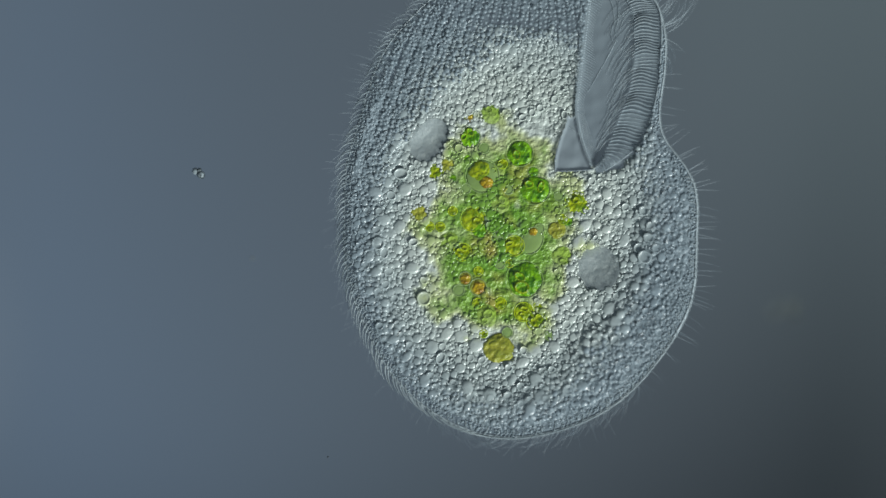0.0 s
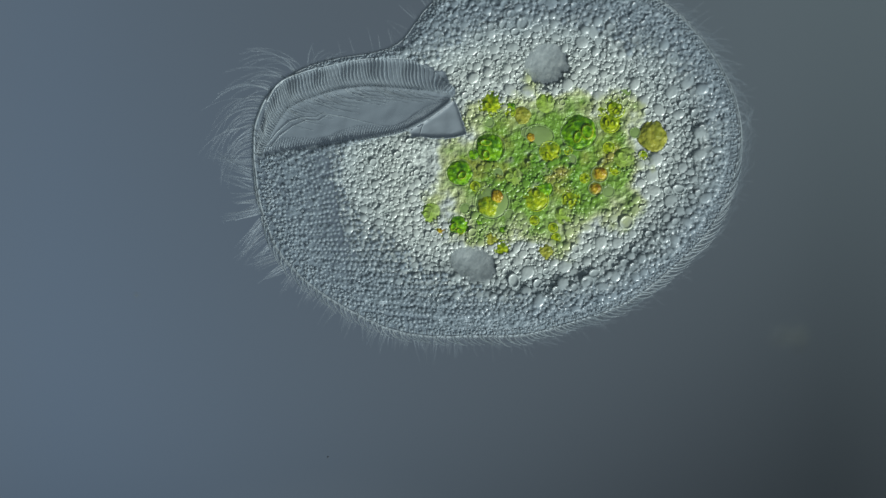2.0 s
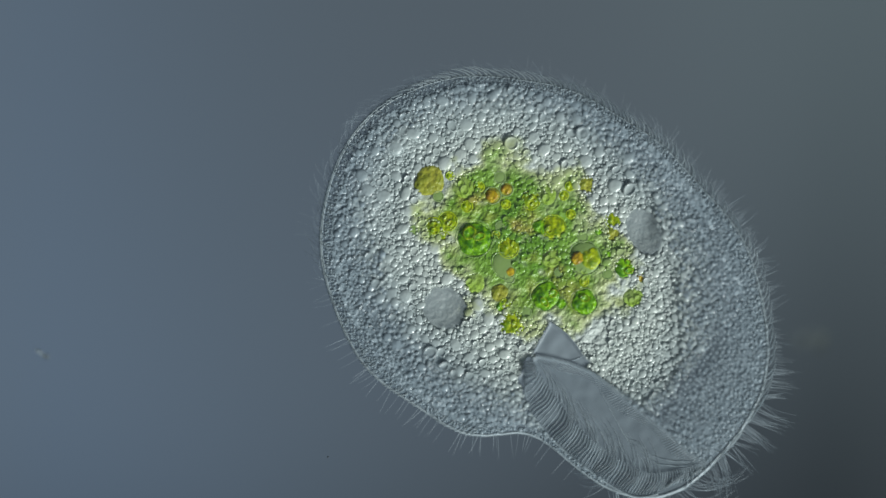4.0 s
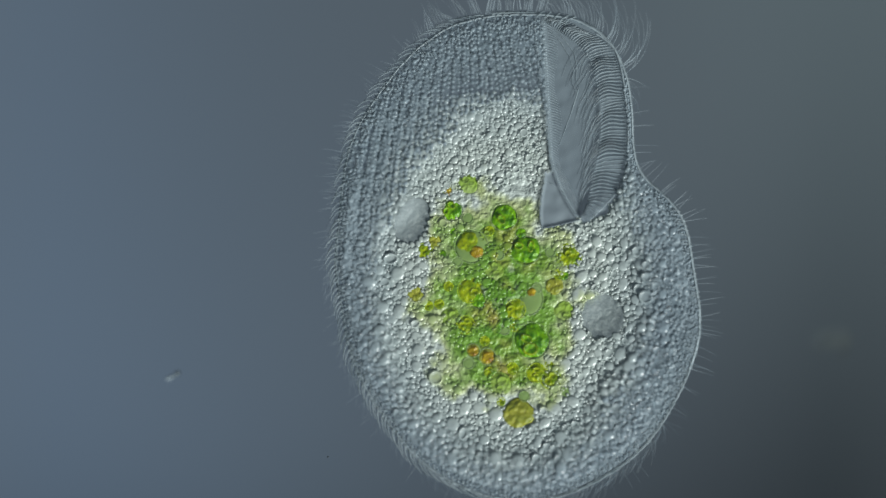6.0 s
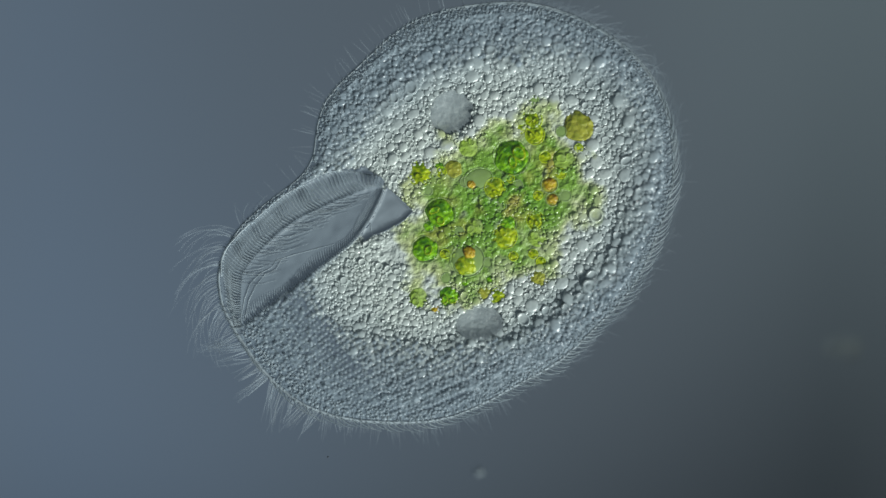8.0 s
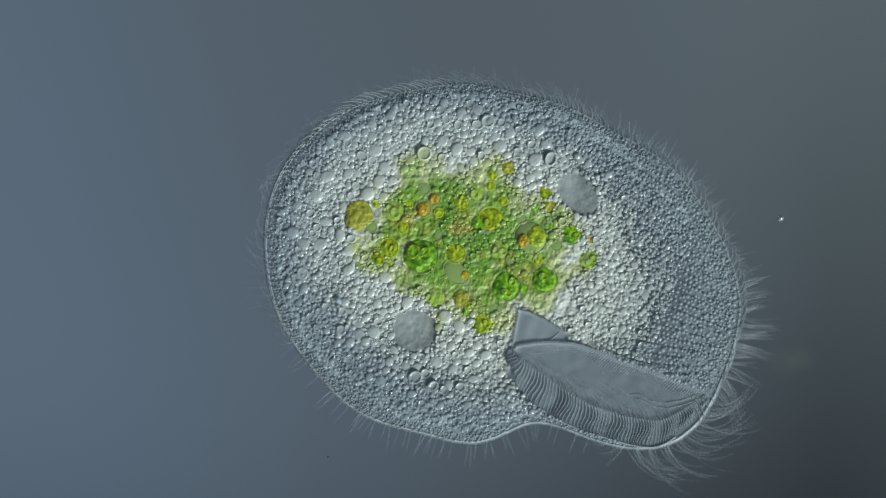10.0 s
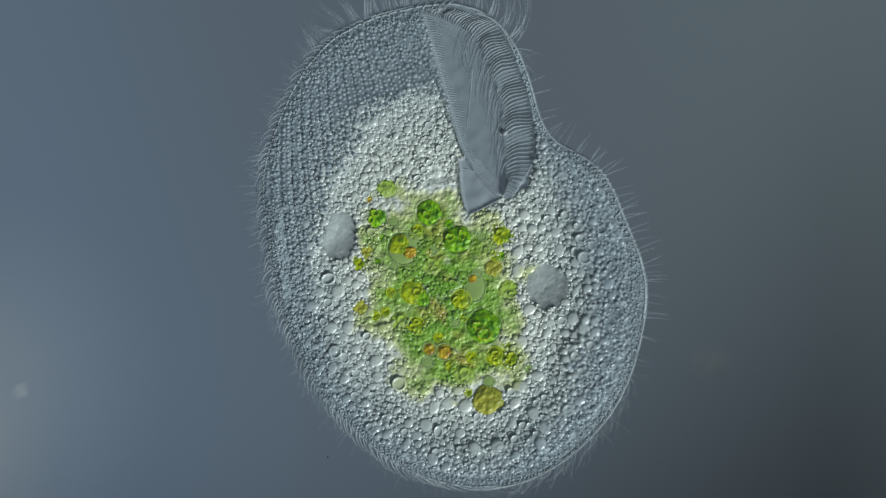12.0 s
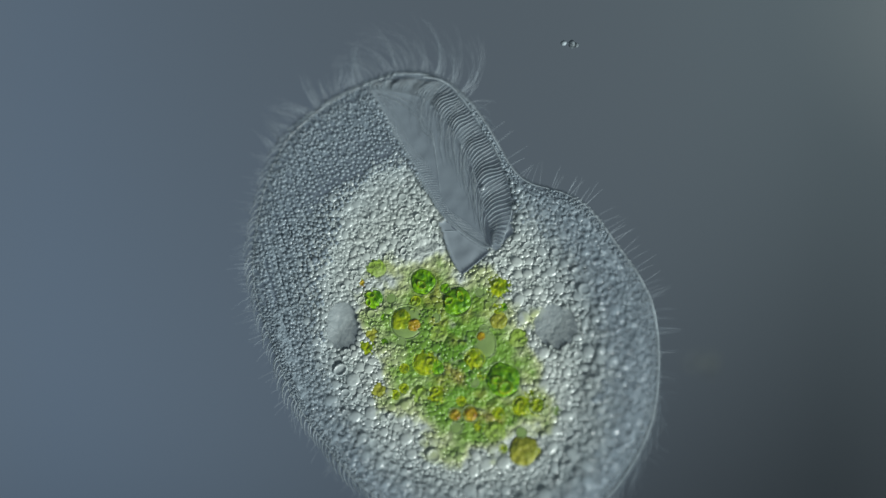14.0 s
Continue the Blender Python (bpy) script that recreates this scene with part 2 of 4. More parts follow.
def button(sides, rings, press=2.2):
    """A droplet pressed flat on top, steep at its edge."""
    v, f = [(0, 0, 1.0)], []
    for p in rings:
        z = (1 - p ** press) ** 0.85 if p < 1 else -0.15
        v += [(p * math.cos(2 * math.pi * i / sides), p * math.sin(2 * math.pi * i / sides), z) for i in range(sides)]
    v.append((0, 0, -0.8))
    for i in range(sides):
        j = (i + 1) % sides
        f.append([0, 1 + i, 1 + j])
        for k in range(len(rings) - 1):
            a = 1 + k * sides
            f.append([a + i, a + sides + i, a + sides + j, a + j])
        last = 1 + (len(rings) - 1) * sides
        f.append([last + i, len(v) - 1, last + j])
    return np.array(v), f


BUTTON, PILL, PILL_S = button(14, (0.4, 0.68, 0.88, 1.0)), button(16, (0.6, 0.82, 0.94, 1.0), 5.0), button(9, (0.55, 0.84, 1.0), 3.0)


class Heap:
    """Gathers many small rounded bodies for one joined mesh."""

    def __init__(self):
        self.v, self.f, self.s = [], [], []

    def add(self, shape, centre, size, slot=0, turn=0.0):
        v, f = shape
        c, s = math.cos(turn), math.sin(turn)
        w = v * np.array(size)
        w = np.column_stack([w[:, 0] * c - w[:, 1] * s, w[:, 0] * s + w[:, 1] * c, w[:, 2]]) + np.array(centre)
        base = len(self.v)
        self.v.extend((w * U).tolist())
        self.f.extend([[i + base for i in q] for q in f])
        self.s.extend(slot if isinstance(slot, list) else [slot] * len(f))

    def tube(self, path, radius, slot=0, sides=4, taper=1.0):
        base = len(self.v)
        p = np.array(path, float)
        for i, q in enumerate(p):
            d = p[min(i + 1, len(p) - 1)] - p[max(i - 1, 0)]
            d = d / (np.linalg.norm(d) + 1e-9)
            side = np.cross(d, (0, 0, 1.0))
            side = side / (np.linalg.norm(side) + 1e-9)
            up = np.cross(side, d)
            r = radius * (1 + (taper - 1) * i / (len(p) - 1))
            for a in range(sides):
                t = 2 * math.pi * a / sides
                self.v.append(((q + r * (math.cos(t) * side + math.sin(t) * up)) * U).tolist())
        for i in range(len(p) - 1):
            for a in range(sides):
                b = (a + 1) % sides
                self.f.append([base + i * sides + a, base + i * sides + b, base + (i + 1) * sides + b, base + (i + 1) * sides + a])
                self.s.append(slot)

    def make(self, name, material, parent, label="", kind=""):
        return soup(name, self.v, self.f, material, parent, label, kind, self.s)


def rimmed(sides):
    """A droplet with a raised skin round a slightly sunken middle."""
    levels = ((0.5, 0.46), (0.72, 0.60), (0.87, 1.0), (1.0, -0.15))
    v, f = [(0, 0, 0.42)], []
    for p, z in levels:
        v += [(p * math.cos(2 * math.pi * i / sides), p * math.sin(2 * math.pi * i / sides), z) for i in range(sides)]
    v.append((0, 0, -0.8))
    for i in range(sides):
        j = (i + 1) % sides
        f.append([0, 1 + i, 1 + j])
        for k in range(3):
            a = 1 + k * sides
            f.append([a + i, a + sides + i, a + sides + j, a + j])
        f.append([1 + 3 * sides + i, len(v) - 1, 1 + 3 * sides + j])
    return np.array(v), f


RIMMED = rimmed(16)
RIM_SLOTS = [0, 0, 1, 1, 1] * 16  # the sap within, the skin round it
rng = random.Random(7)

# ---- the cell's plan, in its own space: +y is its front end, the mouth lies to +x ----
OUTLINE = (365.8, 18.8, 25.3, -60.1, -11.5, -3.2, -19.1, 10.9, -8.6, 8.0, -1.2, 3.9, 5.1, -0.5, 5.1, -3.3, 2.5, -3.9, 0.1, -1.5, -2.5)


def edge(a):
    r = OUTLINE[0]
    for i in range(1, 11):
        r += OUTLINE[2 * i - 1] * math.cos(i * a) + OUTLINE[2 * i] * math.sin(i * a)
    return r


def share(x, y):
    """How far out from the middle a place lies: 0 the centre, 1 the pellicle."""
    return math.hypot(x, y) / edge(math.atan2(y, x))


def step(a, b, x):
    t = min(1.0, max(0.0, (x - a) / (b - a)))
    return t * t * (3 - 2 * t)


def mouth_left(y):
    """The beaded edge of the mouth: straight in front, bent across under the hollow."""
    return 95 + 41 * max(0.0, (215 - y) / 114) ** 1.7


def mouth(x, y):
    """1 inside the mouth's hollow, 0 outside it."""
    if x < 80 or y < 95 or x > 205:
        return 0.0
    front = 1 - step(-6, 6, y - (455 - 0.64 * (x - 88)))
    return step(-7, 7, x - mouth_left(y)) * (1 - step(176, 190, x)) * step(100, 112, y) * (1 - oral_band(x, y)) * front


def gullet(x, y):
    """1 inside the smooth three-sided sail below the mouth."""
    if x < 50 or x > 150 or y < 70 or y > 185:
        return 0.0
    a = ((x - 70) * 82 - (y - 86) * 10) / 82.6 + 4 * math.sin(max(0.0, min(1.0, (y - 86) / 82)) * math.pi)
    b = ((y - 86) * 68 - (x - 70) * 12) / 69
    c = mouth_left(y) - 6 - x
    return step(-3, 3, a) * step(-3, 3, b) * step(-3, 3, c)


# the band of membranelles runs between these two lines, from the gullet up the lip and round the front of the mouth
BAND_IN = ((141, 106), (158, 152), (172, 205), (182, 255), (183, 305), (177, 350), (166, 390), (140, 417), (112, 438), (90, 453))
BAND_OUT = ((156, 99), (206, 148), (223, 205), (228, 258), (226, 308), (222, 355), (209, 398), (172, 428), (134, 448), (100, 462))


def along(line, s):
    """A point on a smooth line at the share s of its length."""
    k = s * (len(line) - 1)
    i = min(int(k), len(line) - 2)
    u = k - i
    p = [Vector(line[min(max(j, 0), len(line) - 1)]) for j in (i - 1, i, i + 1, i + 2)]
    return 0.5 * (2 * p[1] + (p[2] - p[0]) * u + (2 * p[0] - 5 * p[1] + 4 * p[2] - p[3]) * u ** 2 + (3 * p[1] - p[0] - 3 * p[2] + p[3]) * u ** 3)


BAND_SPOTS = []
for i in range(30):
    near, far = along(BAND_IN, i / 29), along(BAND_OUT, i / 29)
    BAND_SPOTS.append(((near.x + far.x) / 2, (near.y + far.y) / 2, (far - near).length / 2))


def oral_band(x, y):
    """1 on the floor of the band of membranelles."""
    if x < 60 or y < 90 or x > 250:
        return 0.0
    inside = max(r - math.hypot(x - a, y - b) for a, b, r in BAND_SPOTS)
    return step(-6, 6, inside)


HEIGHT, EQUATOR, DEPTH = 30.0, 22.5, 80.0  # of the upper face, the rim, and the belly below the rim


def top(x, y):
    """Height of the cell's upper face."""
    p = min(share(x, y) / 0.988, 0.9999)
    z = EQUATOR + (HEIGHT - EQUATOR) * (1 - p ** 8.5) ** 0.62
    hollow, sail, band = mouth(x, y), gullet(x, y), oral_band(x, y)
    front = step(60, 200, y) * (1 - hollow) * (1 - sail) * (1 - band)
    z += 1.5 * front * math.cos(2 * math.pi * (row_place(x, y) - 0.21)) * step(0.0, 0.12, 1 - p) * step(0.9, 1.05, core(x, y))
    z += min(0.0, 22 - z) * hollow
    z += min(0.0, 24 - z) * sail
    z += min(0.0, 23.5 + 5 * (1 - step(112, 170, y)) - z) * band
    return z


def inner(x, y):
    """Height of the food-filled plasm inside the clear upper face."""
    c = core(x, y)
    z = 18.5 + 3.0 * (1 - min(1.0, c) ** 2)
    return z + (HEIGHT - 5.5 - z) * step(0.60, 1.05, c) + 5.5 * step(0.84, 1.02, c)


def row_place(x, y):
    """Which lengthwise row of granules a place lies on, in fractions."""
    w = 300 * math.sqrt(max(0.02, 1 - ((y - 40) / 470) ** 2))
    return (x + 18 - 14 * math.sin(y * 0.006)) / w * 13.6


def in_mouth(x, y):
    return mouth(x, y) > 0.1 or gullet(x, y) > 0.1 or oral_band(x, y) > 0.2


def mouth_side(x, y, reach=10):
    """Share of the surroundings that lies in the mouth."""
    if y < 60 or x < 40:
        return 0.0
    return sum(in_mouth(x + reach * math.cos(w), y + reach * math.sin(w)) for w in (0, 0.8, 1.6, 2.4, 3.1, 3.9, 4.7, 5.5)) / 8


def core(x, y):
    """Below 1 inside the endoplasm, the bright vesicle-filled heart of the cell."""
    w = noise.noise(Vector((x * 0.012, y * 0.012, 3.3))) * 0.13
    dx, dy = (x - 6) / (226 - 0.05 * y), (y + 14) / (322 if y > -14 else 300)
    return math.hypot(dx, dy) + w


def green(x, y):
    """Below 1 where algal food tints the endoplasm."""
    w = noise.noise(Vector((x * 0.016, y * 0.016, 8.1))) * 0.42 + noise.noise(Vector((x * 0.04, y * 0.04, 1.1))) * 0.2
    return math.hypot((x + 14) / 142, (y + 32) / 216) + w


VACUOLES = ((167, -74, 38, 41, 0), (-157, 112, 30, 44, -0.5))


def vacuole_share(x, y, grow=0):
    """Below 1 inside a contractile vacuole."""
    best = 9.0
    for a, b, c, d, turn in VACUOLES:
        dx, dy = (x - a) * math.cos(turn) + (y - b) * math.sin(turn), (y - b) * math.cos(turn) - (x - a) * math.sin(turn)
        best = min(best, math.hypot(dx / (c + grow), dy / (d + grow)))
    return best


# ---- setting ----
def build_setting():
    # glowing sheet that stands in for the lamp-lit field, falloff in its colour
    bm = bmesh.new()
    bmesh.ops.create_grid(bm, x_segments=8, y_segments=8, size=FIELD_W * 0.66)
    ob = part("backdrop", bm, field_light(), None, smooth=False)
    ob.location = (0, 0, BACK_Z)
    tagged(ob, "blue-grey glowing field with lamp falloff and dark corner painted in", "backdrop", kind="structure")


# ---- the ciliate ----
def build_body(cell):
    rings, spokes = 120, 400
    verts, faces, slots, where = [], [], [], []
    for side in (1, -1):
        base = len(verts)
        verts.append((0, 0, (top(0, 0) if side > 0 else EQUATOR - DEPTH) * U))
        where.append((0, 0))
        for i in range(1, rings + 1):
            p = 0.988 * (1 - (1 - i / rings) ** 1.15)
            for j in range(spokes):
                a = 2 * math.pi * j / spokes
                r = p * edge(a)
                x, y = r * math.cos(a), r * math.sin(a)
                z = top(x, y) if side > 0 else EQUATOR - DEPTH * max(0.0, 1 - (p / 0.988) ** 2.6) ** 0.5
                z += 1.6 * noise.noise(Vector((x * 0.05, y * 0.05, side * 5.0))) if p < 0.9 else 0
                verts.append((x * U, y * U, z * U))
                where.append((x, y))
        for j in range(spokes):
            b = (j + 1) % spokes
            tri = [base, base + 1 + j, base + 1 + b]
            faces.append(tri if side > 0 else tri[::-1])
            slots.append(0 if side > 0 else 2)
            for i in range(rings - 1):
                q = [base + 1 + i * spokes + j, base + 1 + (i + 1) * spokes + j, base + 1 + (i + 1) * spokes + b, base + 1 + i * spokes + b]
                x, y = where[q[1]]
                faces.append(q if side > 0 else q[::-1])
                slots.append(2 if side < 0 else 3 if gullet(x, y) > 0.4 else 1 if mouth(x, y) > 0.1 or oral_band(x, y) > 0.3 else 0)
    soup("ectoplasm", verts, faces, [M_ECTO, M_CAVITY, M_UNDER, M_SAIL], cell, "grey see-through granular outer plasm", slots=slots)


def build_pellicle(cell):
    # the skin's edge: a steep narrow slope all round, thick enough to catch the light
    n, h = 400, Heap()
    loop = ((0.983, 2.6), (0.990, 1.4), (0.996, -2.5), (1.000, -9.0), (0.995, -9.5), (0.984, 0.5))
    for i in range(n):
        a = 2 * math.pi * i / n
        for rho, z in loop:
            q = rho * edge(a) * (1 + 0.003 * noise.noise(Vector((math.cos(a) * 18, math.sin(a) * 18, 3))))
            h.v.append((q * math.cos(a) * U, q * math.sin(a) * U, (EQUATOR + z) * U))
    for i in range(n):
        b, c = 6 * i, 6 * ((i + 1) % n)
        h.f += [[b + k, b + (k + 1) % 6, c + (k + 1) % 6, c + k] for k in range(6)]
    h.s = [0] * len(h.f)
    h.make("pellicle", M_RIM, cell, "thin pale outer skin round the whole cell")
    # slanting ribs of the skin, side by side along the edge
    h = Heap()
    for i in range(220):
        a = 2 * math.pi * (i + rng.uniform(-0.3, 0.3)) / 220
        if 0.35 < a < 1.25 or rng.random() < 0.12:
            continue
        deep = 0.955 + 0.012 * noise.noise(Vector((a * 6, 0, 1))) + rng.uniform(-0.006, 0.006)
        lean = (0.030 if math.cos(a) < 0 else -0.030) * rng.uniform(0.7, 1.2)
        p = []
        for u in (0, 0.33, 0.66, 1.0):
            q, w = deep + (1.0 - deep) * u, a + lean * u * u
            p.append((q * edge(w) * math.cos(w), q * edge(w) * math.sin(w), EQUATOR + 1 + 4 * (1 - u) ** 0.7))
        h.tube(p, rng.uniform(0.6, 1.0), sides=4, taper=0.8)
    for i in range(150):
        a = 1.45 + 4.35 * (i + rng.uniform(-0.3, 0.3)) / 150
        reach = (15 + 5 * noise.noise(Vector((a * 4, 0, 2)))) * step(1.45, 1.8, a) * (1 - step(4.0, 4.9, a)) * rng.uniform(0.8, 1.15)
        p = []
        for u in (0, 0.3, 0.65, 1.0):
            w = a + (0.075 if math.cos(a) < 0 else -0.075) * u ** 1.3
            r = edge(w) - 3 + reach * (u * 1.5 - 0.5 * u * u)
            p.append((r * math.cos(w), r * math.sin(w), EQUATOR + 3 - 3 * u))
        h.tube(p, rng.uniform(1.1, 1.6), sides=4, taper=0.35)
    h.make("skin_ribs", M_RIB, cell, "fine ribs across the skin's edge", kind="stuff")


def build_granules(cell):
    h, grid = Heap(), {}

    def free(x, y, r, near=0.74):
        key = (int(x // 14), int(y // 14))
        if any(math.hypot(x - a, y - b) < (r + q) * near for i in (-1, 0, 1) for j in (-1, 0, 1) for a, b, q in grid.get((key[0] + i, key[1] + j), ())):
            return False
        grid.setdefault(key, []).append((x, y, r))
        return True

    # lengthwise double rows of cortical granules on the front, the middle rows first
    single = 0
    for row in sorted(range(-13, 14), key=abs):
        s = row / 13.6
        y = 20.0
        while y < 470:
            y += rng.uniform(6.5, 9.5)
            w = 300 * math.sqrt(max(0.02, 1 - ((y - 40) / 470) ** 2))
            x = s * w - 18 + 14 * math.sin(y * 0.006)
            if share(x, y) > 0.95 or in_mouth(x, y) or core(x, y) < 0.98 or vacuole_share(x, y, 7) < 1.05 or rng.random() < 0.12:
                continue
            for dx in (0.0, 9.0):
                q = rng.uniform(2.6, 4.1)
                px, py = x + dx + rng.uniform(-1.4, 1.4), y + rng.uniform(-2.5, 2.5)
                if not in_mouth(px, py) and free(px, py, q, 0.7):
                    single += 1
                    pick = Heap() if single <= 300 else h
                    pick.add(PILL_S, (px, py, top(px, py) - 0.2), (q, q * rng.uniform(0.85, 1.25), q * 0.40 + 0.3), 0, rng.uniform(0, 3))
                    if pick is not h:
                        pick.make("granule", M_GRAIN, cell)
    # larger clear droplets scattered among the granules, behind and beside the inner plasm
    for _ in range(420):
        a, p = rng.uniform(0, 2 * math.pi), math.sqrt(rng.uniform(0.3, 0.86))
        x, y = p * edge(a) * math.cos(a), p * edge(a) * math.sin(a)
        c = core(x, y)
        q = rng.uniform(5.5, 8.0) + rng.uniform(0, 4.5) * (1 - step(1.0, 1.3, c))
        if y < 70 and 0.98 < c < 1.38 and not in_mouth(x, y) and vacuole_share(x, y, q + 4) > 1 and free(x, y, q * 1.05, 1.0):
            h.add(RIMMED if rng.random() < 0.6 else PILL, (x, y, top(x, y) - 0.8), (q, q * rng.uniform(0.85, 1.0), 1.8 + 0.16 * q), 1, rng.uniform(0, 3))
    # a close pavement of rounded granules, coarser towards the inner plasm
    for _ in range(26000):
        a = rng.uniform(0, 2 * math.pi)
        p = math.sqrt(rng.uniform(0.10, 0.945))
        x, y = p * edge(a) * math.cos(a), p * edge(a) * math.sin(a)
        c = core(x, y)
        if c < 1.0 + rng.uniform(0, 0.10) or in_mouth(x, y) or vacuole_share(x, y, 6) < 1.05:
            continue
        if y > 130 and c > 1.08 and 0.60 < row_place(x, y) % 1 < 0.86:
            continue
        coarse = 1 - step(1.0, 1.22, c)
        q = rng.uniform(2.4, 5.2) + coarse * rng.uniform(0.6, 2.4) - 1.4 * step(0.90, 0.97, p)
        if y > 110:
            q = rng.uniform(2.7, 5.0) + coarse * rng.uniform(0.0, 2.4)
        if free(x, y, q):
            h.add(PILL_S, (x, y, top(x, y) - 0.3), (q, q * rng.uniform(0.7, 1.1), q * rng.uniform(0.32, 0.6) + 0.3), 1 if rng.random() > step(0.96, 1.14, c) else 0, rng.uniform(0, 3))
    # fine dust of grains just inside the rim
    for _ in range(2600):
        a = rng.uniform(0, 2 * math.pi)
        p = rng.uniform(0.92, 0.985)
        x, y = p * edge(a) * math.cos(a), p * edge(a) * math.sin(a)
        if not in_mouth(x, y) and noise.noise(Vector((x * 0.03, y * 0.03, 9.0))) > -0.15:
            q = rng.uniform(1.2, 2.7)
            h.add(BALL_1, (x, y, top(x, y) + 0.2), (q, q, q), 0)
    h.make("cortical_granules", [M_GRAIN, M_DROP], cell, "close pavement of fine grey granules under the skin", kind="stuff")


def build_endoplasm(cell):
    """The white and green plasm on which the vesicles sit."""
    n, size = 190, 640
    verts, faces, slots, index = [], [], [], {}
    for i in range(n + 1):
        for j in range(n + 1):
            x, y = -size / 2 + size * i / n, -40 - size * 1.1 / 2 + size * 1.1 * j / n
            c = core(x, y)
            if share(x, y) > 0.95:
                continue
            lift = 4.4 * (1 - step(0.70, 0.98, c)) - 2.0 + 0.1 * (1 - step(0.6, 0.9, green(x, y))) - 3.5 * (1 - step(0.55, 1.1, food_share(x, y)))
            lift -= (lift + 3.0) * (1 - step(0.85, 1.25, vacuole_share(x, y) + 0.2 * noise.noise(Vector((x * 0.05, y * 0.05, 4)))))
            # it sinks under the rim of the mouth
            lift -= 4.0 * mouth_side(x, y)
            z = inner(x, y) + lift + 1.6 * noise.noise(Vector((x * 0.06, y * 0.06, 2.2)))
            index[i, j] = len(verts)
            verts.append((x * U, y * U, z * U))
    for i in range(n):
        for j in range(n):
            q = [(i, j), (i + 1, j), (i + 1, j + 1), (i, j + 1)]
            if all(e in index for e in q):
                x, y = -size / 2 + size * (i + 0.5) / n, -40 - size * 1.1 / 2 + size * 1.1 * (j + 0.5) / n
                if core(x, y) < 1.38 and not in_mouth(x, y):
                    faces.append([index[e] for e in q])
                    slots.append(0)
    soup("endoplasm", verts, faces, [M_PLASM], cell, "milky inner plasm tinted green by food", slots=slots)


FOOD = (
    (40, -110, 33, "leaf"), (46, -166, 17, "lime"), (70, -178, 18, "lime"), (11, -235, 30, "olive"), (-74, -75, 16, "lime"),
    (-39, -133, 15, "amber"), (-63, -121, 12, "amber"), (-56, 62, 30, "mixed"), (-30, 77, 17, "pale"), (4, 110, 24, "leaf"),
    (-63, -15, 22, "lime"), (-49, -33, 15, "leaf"), (45, -40, 19, "drop"), (15, -53, 18, "lime"), (86, -16, 17, "olive"),
    (95, 4, 9, "lime"), (115, 35, 22, "lime"), (38, 51, 28, "leaf"))
FOOD_2 = ((-159, -17, 17, "olive"), (-139, 58, 14, "lime"), (-120, 74, 14, "olive"), (-87, 126, 20, "leaf"), (-56, 172, 20, "pale"),
          (-91, 160, 9, "amber"), (-19, 16, 20, "pale"), (-100, -60, 20, "pale"), (-20, -180, 24, "pale"), (100, -60, 20, "pale"))


FOOD_3 = tuple((round(a + d * math.cos(w)), round(b + d * math.sin(w)), r, sort) for a, b, d, w, r, sort in (
    (-58, 63, 42, 0.6, 8, "lime"), (-58, 63, 40, 2.4, 7, "leaf"), (-58, 63, 36, 4.0, 9, "bead"), (-41, -135, 30, 1.6, 8, "lime"), (-41, -135, 32, 3.4, 10, "bead"),
    (-41, -135, 26, 4.9, 9, "lime"), (39, -115, 52, 2.6, 9, "bead"), (39, -115, 48, 5.4, 7, "lime"), (6, -247, 44, 1.2, 9, "bead"), (6, -247, 42, 2.2, 7, "lime"),
    (115, 35, 36, 4.4, 9, "leaf"), (115, 35, 34, 2.9, 8, "bead"), (-160, -19, 30, 5.6, 8, "lime"), (-160, -19, 28, 0.4, 8, "bead"), (-120, 74, 26, 5.2, 8, "leaf"),
    (15, -53, 34, 2.8, 10, "bead"), (15, -53, 32, 4.6, 7, "lime"), (85, -13, 30, 3.3, 9, "bead"), (-87, 126, 32, 5.8, 9, "bead"), (4, 108, 40, 5.5, 10, "leaf"),
    (-63, -15, 38, 2.9, 8, "lime"), (-19, 16, 30, 1.2, 9, "bead"), (-20, -180, 34, 0.8, 10, "lime"), (-100, -60, 30, 2.2, 8, "lime"), (69, -181, 34, 5.6, 8, "bead")))


def near_food(x, y, grow):
    return any(math.hypot(x - a, y - b) < r * 0.92 + grow for a, b, r, _ in FOOD + FOOD_2 + FOOD_3)


def food_share(x, y):
    return min(math.hypot(x - a, y - b) / r for a, b, r, _ in FOOD + FOOD_2 + FOOD_3)


